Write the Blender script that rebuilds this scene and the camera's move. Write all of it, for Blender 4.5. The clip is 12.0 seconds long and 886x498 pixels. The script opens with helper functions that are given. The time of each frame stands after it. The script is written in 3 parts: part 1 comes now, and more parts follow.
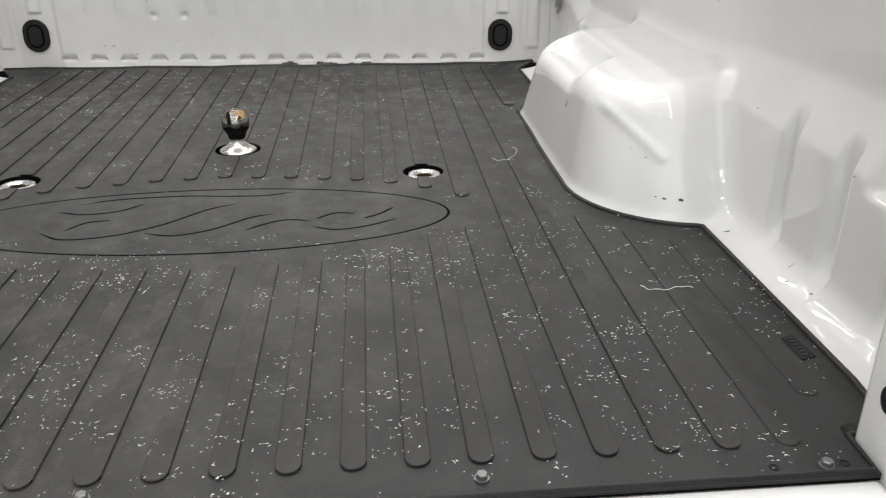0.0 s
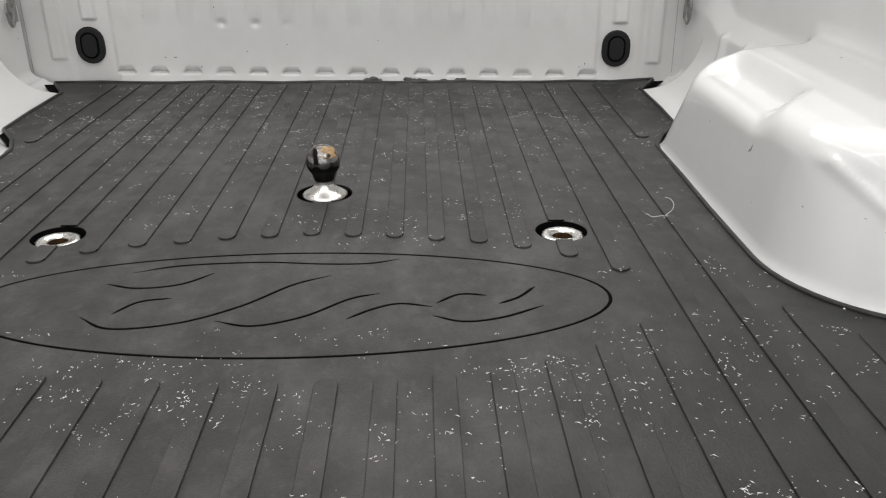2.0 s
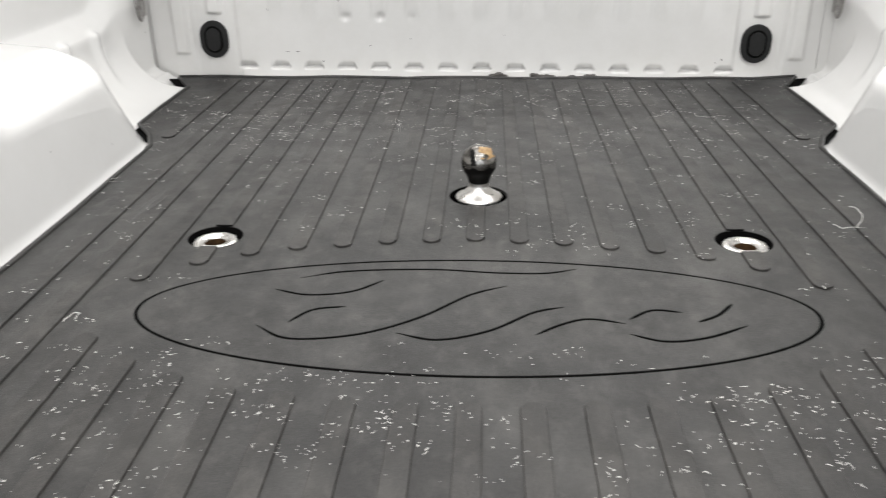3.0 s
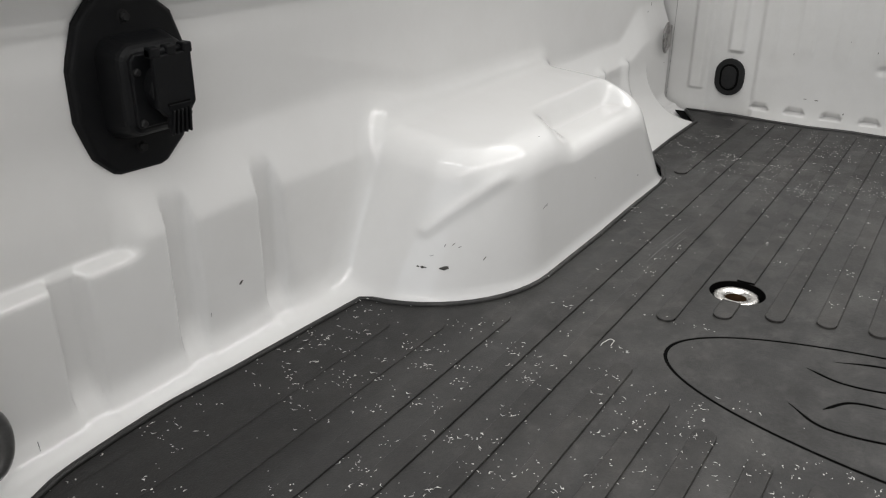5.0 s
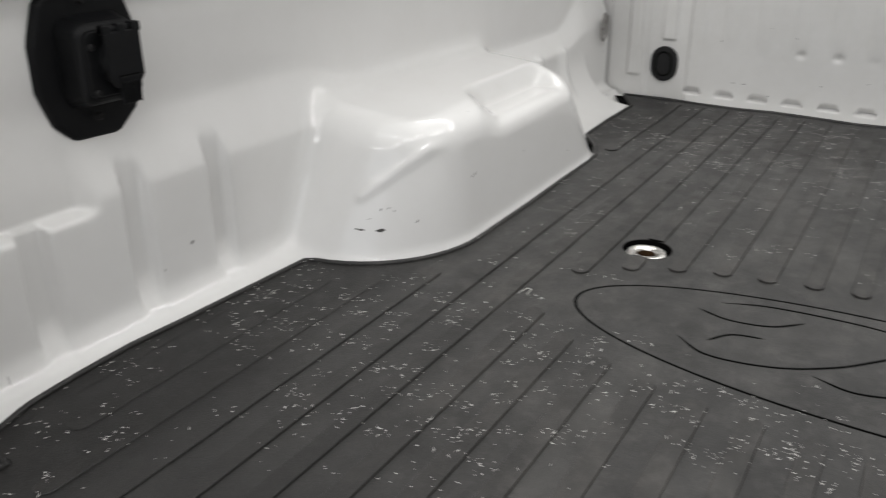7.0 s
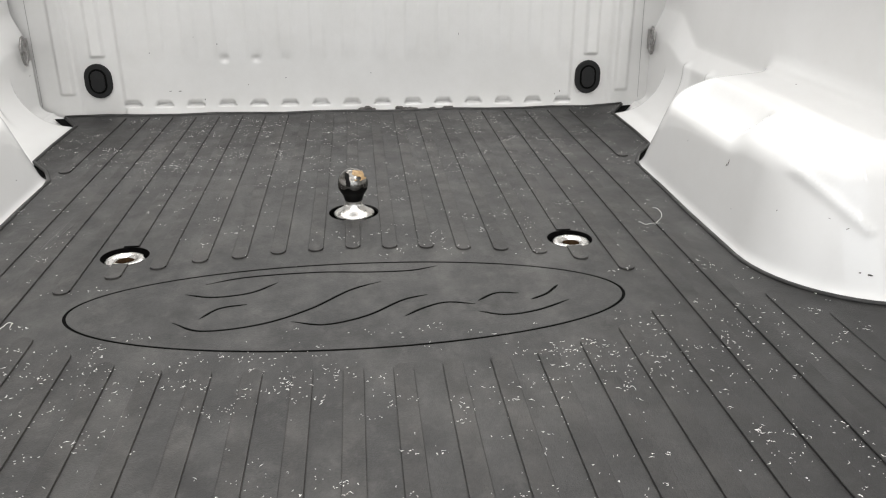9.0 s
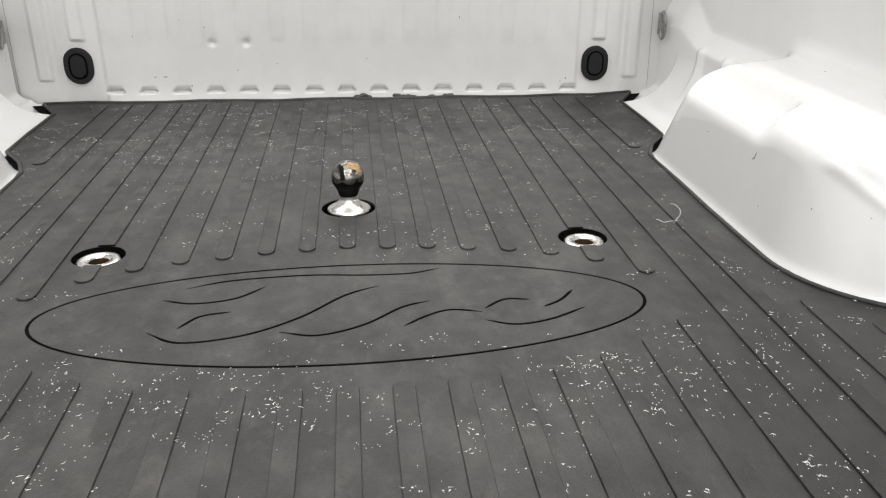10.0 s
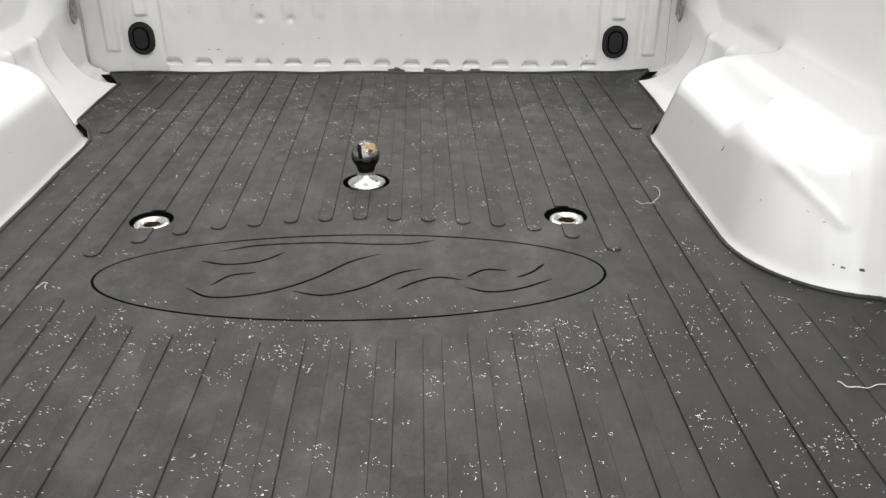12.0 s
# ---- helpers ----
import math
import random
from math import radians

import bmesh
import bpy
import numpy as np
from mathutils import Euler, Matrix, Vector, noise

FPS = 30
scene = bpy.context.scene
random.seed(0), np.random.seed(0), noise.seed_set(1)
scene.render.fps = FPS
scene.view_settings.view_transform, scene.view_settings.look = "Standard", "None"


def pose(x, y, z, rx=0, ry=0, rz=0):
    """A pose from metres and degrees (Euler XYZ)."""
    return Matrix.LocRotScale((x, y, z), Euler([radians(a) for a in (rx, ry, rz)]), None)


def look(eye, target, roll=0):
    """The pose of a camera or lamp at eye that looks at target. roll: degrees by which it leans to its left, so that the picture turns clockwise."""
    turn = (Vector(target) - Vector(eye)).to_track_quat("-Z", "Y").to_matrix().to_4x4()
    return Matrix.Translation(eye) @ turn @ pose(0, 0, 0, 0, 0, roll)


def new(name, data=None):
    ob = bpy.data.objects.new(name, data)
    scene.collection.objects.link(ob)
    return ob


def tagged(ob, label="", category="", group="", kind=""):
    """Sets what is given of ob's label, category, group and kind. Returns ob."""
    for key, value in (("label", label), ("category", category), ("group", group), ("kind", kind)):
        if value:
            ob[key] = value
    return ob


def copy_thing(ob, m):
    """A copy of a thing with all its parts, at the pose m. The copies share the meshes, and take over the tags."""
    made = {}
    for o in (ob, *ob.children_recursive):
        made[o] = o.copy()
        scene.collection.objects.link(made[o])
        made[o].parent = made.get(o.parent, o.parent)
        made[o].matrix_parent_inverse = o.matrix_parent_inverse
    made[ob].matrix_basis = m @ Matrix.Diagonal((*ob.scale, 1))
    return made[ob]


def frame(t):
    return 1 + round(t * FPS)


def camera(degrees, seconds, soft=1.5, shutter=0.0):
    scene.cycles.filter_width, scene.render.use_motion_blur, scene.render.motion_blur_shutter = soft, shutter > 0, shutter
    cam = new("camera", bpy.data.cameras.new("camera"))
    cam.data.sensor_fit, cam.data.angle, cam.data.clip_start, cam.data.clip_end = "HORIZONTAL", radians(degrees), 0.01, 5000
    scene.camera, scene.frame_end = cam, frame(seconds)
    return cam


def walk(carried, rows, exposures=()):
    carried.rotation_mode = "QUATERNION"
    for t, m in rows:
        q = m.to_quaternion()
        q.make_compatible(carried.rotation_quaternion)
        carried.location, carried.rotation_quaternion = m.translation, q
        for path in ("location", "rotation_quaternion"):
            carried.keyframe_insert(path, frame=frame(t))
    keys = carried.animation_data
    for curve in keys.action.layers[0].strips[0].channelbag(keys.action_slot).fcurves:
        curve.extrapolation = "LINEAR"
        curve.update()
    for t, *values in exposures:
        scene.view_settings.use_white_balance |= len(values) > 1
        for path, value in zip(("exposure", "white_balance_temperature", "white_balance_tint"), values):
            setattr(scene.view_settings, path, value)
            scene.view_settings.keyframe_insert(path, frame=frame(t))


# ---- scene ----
LENS = 56.62
PATH = [
    (0, (0.289, -1.567, 0.539), (0.455, 0.248, -0.286), 0.1),
    (0.2, (0.273, -1.565, 0.532), (0.420, 0.250, -0.296), 0.2),
    (0.5, (0.28, -1.505, 0.53), (0.374, 0.314, -0.296), -0.0),
    (0.8, (0.241, -1.455, 0.542), (0.337, 0.369, -0.274), 0.5),
    (1, (0.23, -1.402, 0.533), (0.286, 0.425, -0.279), -0.1),
    (1.5, (0.18, -1.27, 0.529), (0.213, 0.555, -0.288), -0.4),
    (2, (0.171, -1.188, 0.508), (0.224, 0.634, -0.316), 0.0),
    (2.5, (0.117, -1.138, 0.497), (0.15, 0.679, -0.337), 0.1),
    (3, (0.015, -1.117, 0.498), (-0.088, 0.697, -0.338), -0.8),
    (3.3, (-0.04, -1.134, 0.52), (-0.309, 0.668, -0.304), -1.2),
    (3.5, (-0.094, -1.138, 0.521), (-0.498, 0.644, -0.292), -0.6),
    (3.6, (-0.106, -1.154, 0.539), (-0.581, 0.606, -0.282), -1.0),
    (3.7, (-0.124, -1.129, 0.515), (-0.684, 0.614, -0.288), -0.9),
    (5.3, (-0.158, -1.183, 0.564), (-1.184, 0.333, -0.244), -0.1),
    (5.5, (-0.144, -1.186, 0.559), (-1.19, 0.318, -0.244), -0.4),
    (6, (-0.132, -1.193, 0.554), (-1.205, 0.288, -0.255), -0.6),
    (6.5, (-0.097, -1.209, 0.543), (-1.202, 0.247, -0.267), -1.1),
    (7, (-0.027, -1.254, 0.552), (-0.982, 0.31, -0.25), -0.1),
    (7.2, (0.016, -1.266, 0.544), (-0.784, 0.389, -0.242), -0.2),
    (7.5, (0.086, -1.317, 0.561), (-0.395, 0.461, -0.216), 0.3),
    (7.7, (0.072, -1.328, 0.562), (-0.182, 0.5, -0.209), 1.6),
    (9.3, (0.015, -1.358, 0.557), (0.211, 0.476, -0.216), -0.2),
    (9.5, (0.011, -1.33, 0.547), (0.209, 0.503, -0.228), -0.2),
    (10, (0.021, -1.241, 0.532), (0.22, 0.582, -0.266), 0.2),
    (10.5, (0.074, -1.166, 0.52), (0.183, 0.65, -0.309), -0.0),
    (11, (0.083, -1.179, 0.53), (0.149, 0.621, -0.339), 0.4),
    (11.5, (0.119, -1.299, 0.55), (0.178, 0.489, -0.345), 0.4),
    (11.7, (0.119, -1.354, 0.573), (0.186, 0.431, -0.327), 0.3),
    (12, (0.117, -1.421, 0.658), (0.168, 0.359, -0.252), 0.1),
]
EXPOSURES = [(0, -0.42), (0.7, -0.51), (1.5, -0.58), (2.0, -0.54), (2.5, -0.26), (3.2, 0.0), (3.5, -0.12), (5.3, -0.76), (6.8, -0.76), (7.1, -0.66), (7.6, -0.33), (9.3, -0.14), (12, -0.17)]
FIELD = (-0.3, -0.9, 2.6, 8.6, 118.0)  # pale luminous ceiling field: centre x and y, width, length, watts
CEILING = 3.1
REAR_LIGHT = (-5.8, 3.2, 0.55, 3.0, 112.0)  # added fill light behind the truck: its wall, half width, sill, head, watts
STRIP = (0.08, 7.0)  # light strips that frame it: width, watts for each metre
cam = camera(LENS, 12.0, soft=1.1, shutter=0.28)
walk(cam, [(t, look(eye, target, roll)) for t, eye, target, roll in PATH], EXPOSURES)

# ---- world and light ----
world = bpy.data.worlds.new("garage_air")
world.use_nodes = True
world.node_tree.nodes["Background"].inputs["Color"].default_value = (1.0, 0.99, 0.975, 1)
world.node_tree.nodes["Background"].inputs["Strength"].default_value = 0.03
scene.world = world


def area_lamp(name, eye, target, sx, sy, watts, colour=(1.0, 0.99, 0.975)):
    data = bpy.data.lights.new(name, "AREA")
    data.shape, data.size, data.size_y, data.energy, data.color = "RECTANGLE", sx, sy, watts, colour
    ob = new(name, data)
    ob.matrix_world = look(eye, target)
    return ob


# one luminous ceiling field, framed and crossed by bright light strips
lx, ly, wide, long, watts = FIELD
area_lamp("ceiling_lamp", (lx, ly, CEILING - 0.05), (lx, ly + 0.001, 0), wide, long, watts)
# unseen cool fill lamp, added to brighten what faces the rear
area_lamp("window_daylight", (0, REAR_LIGHT[0] - 0.05, (REAR_LIGHT[2] + REAR_LIGHT[3]) / 2), (0, 0, (REAR_LIGHT[2] + REAR_LIGHT[3]) / 2), 2 * REAR_LIGHT[1], REAR_LIGHT[3] - REAR_LIGHT[2], REAR_LIGHT[4], (0.92, 0.955, 1.0))
for x, y, sx, sy in ((-1.7, -0.9, 0, 8.6), (1.1, -0.9, 0, 8.6), (1.5, -0.9, 0, 8.6), (-0.3, 3.4, 2.8, 0), (-0.3, 2.9, 2.8, 0), (-0.3, -5.2, 2.8, 0), (-0.3, -1.6, 2.8, 0)):
    area_lamp("strip_lamp", (x, y, CEILING - 0.06), (x, y + 0.001, 0), sx or STRIP[0], sy or STRIP[0], STRIP[1] * max(sx, sy))


# ---- materials ----
def material(name, base, rough=0.5, metal=0.0, coat=0.0, stain=None, stain_scale=6.0, stain_mix=0.5, fine=0.0, fine_scale=400.0,
             bump=0.0, bump_scale=300.0, rough_var=0.0, spec=0.5, wave=0.0, wave_scale=5.0, by_object=0.0, dust=None):
    m = bpy.data.materials.new(name)
    m.use_nodes = True
    nt = m.node_tree
    b = nt.nodes["Principled BSDF"]
    b.inputs["Roughness"].default_value = rough
    b.inputs["Metallic"].default_value = metal
    b.inputs["Coat Weight"].default_value = coat
    b.inputs["Coat Roughness"].default_value = 0.015
    b.inputs["Specular IOR Level"].default_value = spec
    b.inputs["Base Color"].default_value = (*base, 1)
    co = nt.nodes.new("ShaderNodeTexCoord")

    def noise_node(scale, detail=4.0, rough_n=0.6):
        n = nt.nodes.new("ShaderNodeTexNoise")
        n.inputs["Scale"].default_value, n.inputs["Detail"].default_value, n.inputs["Roughness"].default_value = scale, detail, rough_n
        nt.links.new(co.outputs["Object"], n.inputs["Vector"])
        return n

    colour = None
    if stain:
        n = noise_node(stain_scale, 10.0, 0.72)
        ramp = nt.nodes.new("ShaderNodeMapRange")
        ramp.inputs["From Min"].default_value, ramp.inputs["From Max"].default_value = 0.38, 0.68
        ramp.inputs["To Max"].default_value = stain_mix
        nt.links.new(n.outputs["Fac"], ramp.inputs["Value"])
        mix = nt.nodes.new("ShaderNodeMix")
        mix.data_type = "RGBA"
        mix.inputs["A"].default_value, mix.inputs["B"].default_value = (*base, 1), (*stain, 1)
        nt.links.new(ramp.outputs["Result"], mix.inputs["Factor"])
        colour = mix.outputs["Result"]
    if fine:
        n = noise_node(fine_scale, 3.0)
        ramp = nt.nodes.new("ShaderNodeMapRange")
        ramp.inputs["From Min"].default_value, ramp.inputs["From Max"].default_value = 0.3, 0.7
        ramp.inputs["To Min"].default_value, ramp.inputs["To Max"].default_value = 1.0 - fine, 1.0 + fine
        nt.links.new(n.outputs["Fac"], ramp.inputs["Value"])
        hsv = nt.nodes.new("ShaderNodeHueSaturation")
        hsv.inputs["Color"].default_value = (*base, 1)
        if colour:
            nt.links.new(colour, hsv.inputs["Color"])
        nt.links.new(ramp.outputs["Result"], hsv.inputs["Value"])
        colour = hsv.outputs["Color"]
    if by_object:
        info = nt.nodes.new("ShaderNodeObjectInfo")
        ramp = nt.nodes.new("ShaderNodeMapRange")
        ramp.inputs["To Min"].default_value, ramp.inputs["To Max"].default_value = 1.0 - by_object, 1.0 + by_object
        nt.links.new(info.outputs["Random"], ramp.inputs["Value"])
        tone = nt.nodes.new("ShaderNodeHueSaturation")
        nt.links.new(colour, tone.inputs["Color"])
        nt.links.new(ramp.outputs["Result"], tone.inputs["Value"])
        colour = tone.outputs["Color"]
    if dust:
        # a dry film in ragged patches and smears; rubber darkens towards the mat's corners
        place = nt.nodes.new("ShaderNodeNewGeometry")

        def smear(scale, stretch, lo, hi):
            turn = nt.nodes.new("ShaderNodeMapping")
            turn.inputs["Scale"].default_value = stretch
            nt.links.new(place.outputs["Position"], turn.inputs["Vector"])
            n = nt.nodes.new("ShaderNodeTexNoise")
            n.inputs["Scale"].default_value, n.inputs["Detail"].default_value, n.inputs["Roughness"].default_value = scale, 8.0, 0.68
            nt.links.new(turn.outputs["Vector"], n.inputs["Vector"])
            ramp = nt.nodes.new("ShaderNodeMapRange")
            ramp.interpolation_type = "SMOOTHSTEP"
            ramp.inputs["From Min"].default_value, ramp.inputs["From Max"].default_value = lo, hi
            nt.links.new(n.outputs["Fac"], ramp.inputs["Value"])
            return ramp.outputs["Result"]

        def math_node(kind, a, c):
            n = nt.nodes.new("ShaderNodeMath")
            n.operation = kind
            for slot_in, v in zip(n.inputs, (a, c)):
                if isinstance(v, (int, float)):
                    slot_in.default_value = v
                else:
                    nt.links.new(v, slot_in)
            return n.outputs[0]

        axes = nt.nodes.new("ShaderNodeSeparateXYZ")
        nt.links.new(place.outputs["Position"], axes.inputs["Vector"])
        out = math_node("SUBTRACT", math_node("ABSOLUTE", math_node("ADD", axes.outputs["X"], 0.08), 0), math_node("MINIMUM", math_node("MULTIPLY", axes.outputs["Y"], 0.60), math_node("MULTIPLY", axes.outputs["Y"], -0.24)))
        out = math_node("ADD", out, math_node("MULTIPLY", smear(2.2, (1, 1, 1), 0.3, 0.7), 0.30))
        corner_dark = nt.nodes.new("ShaderNodeMapRange")
        corner_dark.interpolation_type = "SMOOTHSTEP"
        corner_dark.inputs["From Min"].default_value, corner_dark.inputs["From Max"].default_value = 0.62, 1.20
        nt.links.new(out, corner_dark.inputs["Value"])
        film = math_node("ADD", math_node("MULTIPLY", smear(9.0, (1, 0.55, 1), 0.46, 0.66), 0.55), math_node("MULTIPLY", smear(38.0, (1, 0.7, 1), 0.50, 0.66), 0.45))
        keep = math_node("SUBTRACT", 1.0, math_node("MULTIPLY", corner_dark.outputs["Result"], 0.9))
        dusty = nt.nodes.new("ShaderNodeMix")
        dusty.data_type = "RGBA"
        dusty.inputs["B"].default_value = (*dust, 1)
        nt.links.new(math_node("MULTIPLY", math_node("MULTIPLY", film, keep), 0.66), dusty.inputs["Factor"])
        # base colour darkens outwards, most at the rear corners
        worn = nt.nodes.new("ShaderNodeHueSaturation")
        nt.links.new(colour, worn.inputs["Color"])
        nt.links.new(math_node("SUBTRACT", 1.0, math_node("MULTIPLY", corner_dark.outputs["Result"], 0.52)), worn.inputs["Value"])
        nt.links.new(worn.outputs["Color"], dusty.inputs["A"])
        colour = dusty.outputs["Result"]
    if colour:
        nt.links.new(colour, b.inputs["Base Color"])
    if rough_var:
        n = noise_node(stain_scale * 2.3, 5.0)
        ramp = nt.nodes.new("ShaderNodeMapRange")
        ramp.inputs["From Min"].default_value, ramp.inputs["From Max"].default_value = 0.3, 0.7
        ramp.inputs["To Min"].default_value, ramp.inputs["To Max"].default_value = max(0.02, rough - rough_var), rough + rough_var
        nt.links.new(n.outputs["Fac"], ramp.inputs["Value"])
        nt.links.new(ramp.outputs["Result"], b.inputs["Roughness"])
    last = None
    for amount, scale in ((wave, wave_scale), (bump, bump_scale)):
        if amount:
            n = noise_node(scale, 3.0)
            bn = nt.nodes.new("ShaderNodeBump")
            bn.inputs["Strength"].default_value = 1.0
            bn.inputs["Distance"].default_value = amount
            nt.links.new(n.outputs["Fac"], bn.inputs["Height"])
            if last:
                nt.links.new(last, bn.inputs["Normal"])
            last = bn.outputs["Normal"]
    if last:
        nt.links.new(last, b.inputs["Normal"])
    return m


PAINT = material("white_paint", (0.82, 0.815, 0.806), 0.40, coat=1.0, spec=0.2, stain=(0.74, 0.73, 0.71), stain_scale=5.0, stain_mix=0.4,
                 rough_var=0.06, wave=0.0012, wave_scale=4.0)
# the bed's white paint again, with shade for the front panel mixed in
PAINT_SHADED = material("white_paint_shaded", (0.69, 0.683, 0.67), 0.42, coat=0.4, stain=(0.57, 0.56, 0.535), stain_scale=7.0, stain_mix=0.4,
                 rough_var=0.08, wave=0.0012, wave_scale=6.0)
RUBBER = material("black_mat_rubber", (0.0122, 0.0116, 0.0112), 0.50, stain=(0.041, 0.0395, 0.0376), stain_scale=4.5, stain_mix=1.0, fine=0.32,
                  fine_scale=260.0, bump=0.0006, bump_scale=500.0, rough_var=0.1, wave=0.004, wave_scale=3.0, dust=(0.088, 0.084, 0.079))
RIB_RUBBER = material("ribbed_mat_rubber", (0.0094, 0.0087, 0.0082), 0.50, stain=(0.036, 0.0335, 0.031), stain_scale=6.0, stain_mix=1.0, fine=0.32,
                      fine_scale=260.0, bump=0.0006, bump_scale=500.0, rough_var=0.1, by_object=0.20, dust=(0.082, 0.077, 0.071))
RUBBER_DARK = material("black_rubber", (0.011, 0.011, 0.0112), 0.6, spec=0.3, bump=0.0003, bump_scale=400.0, fine=0.2, fine_scale=120.0)
PLASTIC = material("black_plastic", (0.0045, 0.0048, 0.0056), 0.50, spec=0.22, bump=0.0002, bump_scale=700.0, fine=0.15, fine_scale=90.0)
STEEL = material("bright_steel", (0.80, 0.79, 0.77), 0.30, metal=1.0, stain=(0.5, 0.44, 0.36), stain_scale=40.0, stain_mix=0.5, rough_var=0.08)
BRIGHT_STEEL = material("polished_collar_steel", (0.88, 0.87, 0.85), 0.26, metal=1.0, stain=(0.66, 0.60, 0.52), stain_scale=60.0, stain_mix=0.5, rough_var=0.08)
BALL_STEEL = material("worn_ball_steel", (0.36, 0.35, 0.33), 0.20, metal=1.0, stain=(0.045, 0.036, 0.028), stain_scale=55.0, stain_mix=0.9, rough_var=0.10)
RUST = material("rust_grease", (0.46, 0.31, 0.15), 0.6, stain=(0.15, 0.075, 0.03), stain_scale=120.0, stain_mix=0.9, bump=0.0006, bump_scale=300.0)
RUST_DARK = material("dark_rust", (0.060, 0.033, 0.014), 0.8, spec=0.10, stain=(0.016, 0.009, 0.005), stain_scale=60.0, stain_mix=0.9)
GALV = material("grey_cast_metal", (0.25, 0.25, 0.25), 0.42, metal=0.8, stain=(0.16, 0.155, 0.15), stain_scale=60.0, stain_mix=0.8)
BRIGHT_CAST = material("worn_bright_metal", (0.46, 0.45, 0.44), 0.35, metal=0.9, stain=(0.16, 0.15, 0.14), stain_scale=70.0, stain_mix=0.9)
FLAKE = material("pale_flake", (0.76, 0.75, 0.72), 0.6)
# near-black that puts shade into grooves, gaps and holes
GAP = material("gap_shade_black", (0.004, 0.004, 0.004), 0.9, spec=0.03, fine=0.2, fine_scale=100.0)
SCUFF = material("scuffed_primer", (0.07, 0.065, 0.06), 0.7, fine=0.4, fine_scale=300.0)
BALL_BLACK = material("ball_black", (0.004, 0.0036, 0.0033), 0.5, spec=0.12, fine=0.3, fine_scale=150.0)
SCRATCH = material("rubbed_pale_rubber", (0.13, 0.128, 0.125), 0.75, fine=0.5, fine_scale=300.0)
CONCRETE = material("concrete", (0.33, 0.32, 0.30), 0.8, stain=(0.22, 0.21, 0.20), stain_scale=1.5, stain_mix=0.8, fine=0.2, fine_scale=60.0)
WALL_PAINT = material("garage_wall", (0.55, 0.547, 0.54), 0.8, stain=(0.48, 0.475, 0.47), stain_scale=0.8, stain_mix=0.5)


# ---- mesh helpers ----
def part(name, bm, mat, parent=None, label="", smooth=False):
    if isinstance(bm, bmesh.types.BMesh):
        me = bpy.data.meshes.new(name)
        bm.to_mesh(me)
        bm.free()
    else:
        me = bm
    me.materials.append(mat)
    if smooth:
        me.polygons.foreach_set("use_smooth", [True] * len(me.polygons))
    ob = new(name, me)
    if parent:
        ob.parent = parent
    if label:
        ob["label"] = label
    return ob


def empty(name, m, label, category, group="", kind=""):
    ob = new(name)
    ob.matrix_world = m
    return tagged(ob, label, category, group, kind)


def mesh_from(name, verts, faces):
    me = bpy.data.meshes.new(name)
    me.from_pydata(verts, [], faces)
    me.update()
    return me


def box(x0, x1, y0, y1, z0, z1, bevel=0.0, segments=2):
    bm = bmesh.new()
    bmesh.ops.create_cube(bm, size=1.0)
    for v in bm.verts:
        v.co = Vector(((x0 + x1) / 2 + v.co.x * (x1 - x0), (y0 + y1) / 2 + v.co.y * (y1 - y0), (z0 + z1) / 2 + v.co.z * (z1 - z0)))
    if bevel:
        bmesh.ops.bevel(bm, geom=list(bm.edges), offset=bevel, segments=segments, profile=0.5, affect="EDGES")
    return bm


def lathe(profile, segments=40):
    """Turned body from (radius, height) pairs."""
    bm = bmesh.new()
    rings = []
    for r, z in profile:
        if r < 1e-5:
            rings.append([bm.verts.new((0, 0, z))])
        else:
            rings.append([bm.verts.new((r * math.cos(2 * math.pi * k / segments), r * math.sin(2 * math.pi * k / segments), z)) for k in range(segments)])
    for a, b in zip(rings, rings[1:]):
        for k in range(segments):
            q = [a[k % len(a)], a[(k + 1) % len(a)], b[(k + 1) % len(b)], b[k % len(b)]]
            q = list(dict.fromkeys(q))
            if len(q) > 2:
                bm.faces.new(q)
    bmesh.ops.recalc_face_normals(bm, faces=list(bm.faces))
    return bm


def prism(outline, z0, z1, bevel=0.0, segments=2, taper=1.0):
    """Solid from a closed plan outline, its upper rim bevelled."""
    bm = bmesh.new()
    cx = sum(p[0] for p in outline) / len(outline)
    cy = sum(p[1] for p in outline) / len(outline)
    low = [bm.verts.new((x, y, z0)) for x, y in outline]
    top = [bm.verts.new((cx + (x - cx) * taper, cy + (y - cy) * taper, z1)) for x, y in outline]
    bm.faces.new(top)
    bm.faces.new(low[::-1])
    for k in range(len(outline)):
        n = (k + 1) % len(outline)
        bm.faces.new((low[k], low[n], top[n], top[k]))
    bmesh.ops.recalc_face_normals(bm, faces=list(bm.faces))
    if bevel:
        rim = [e for e in bm.edges if abs(e.verts[0].co.z - z1) < 1e-7 and abs(e.verts[1].co.z - z1) < 1e-7]
        bmesh.ops.bevel(bm, geom=rim, offset=bevel, segments=segments, profile=0.5, affect="EDGES")
    return bm


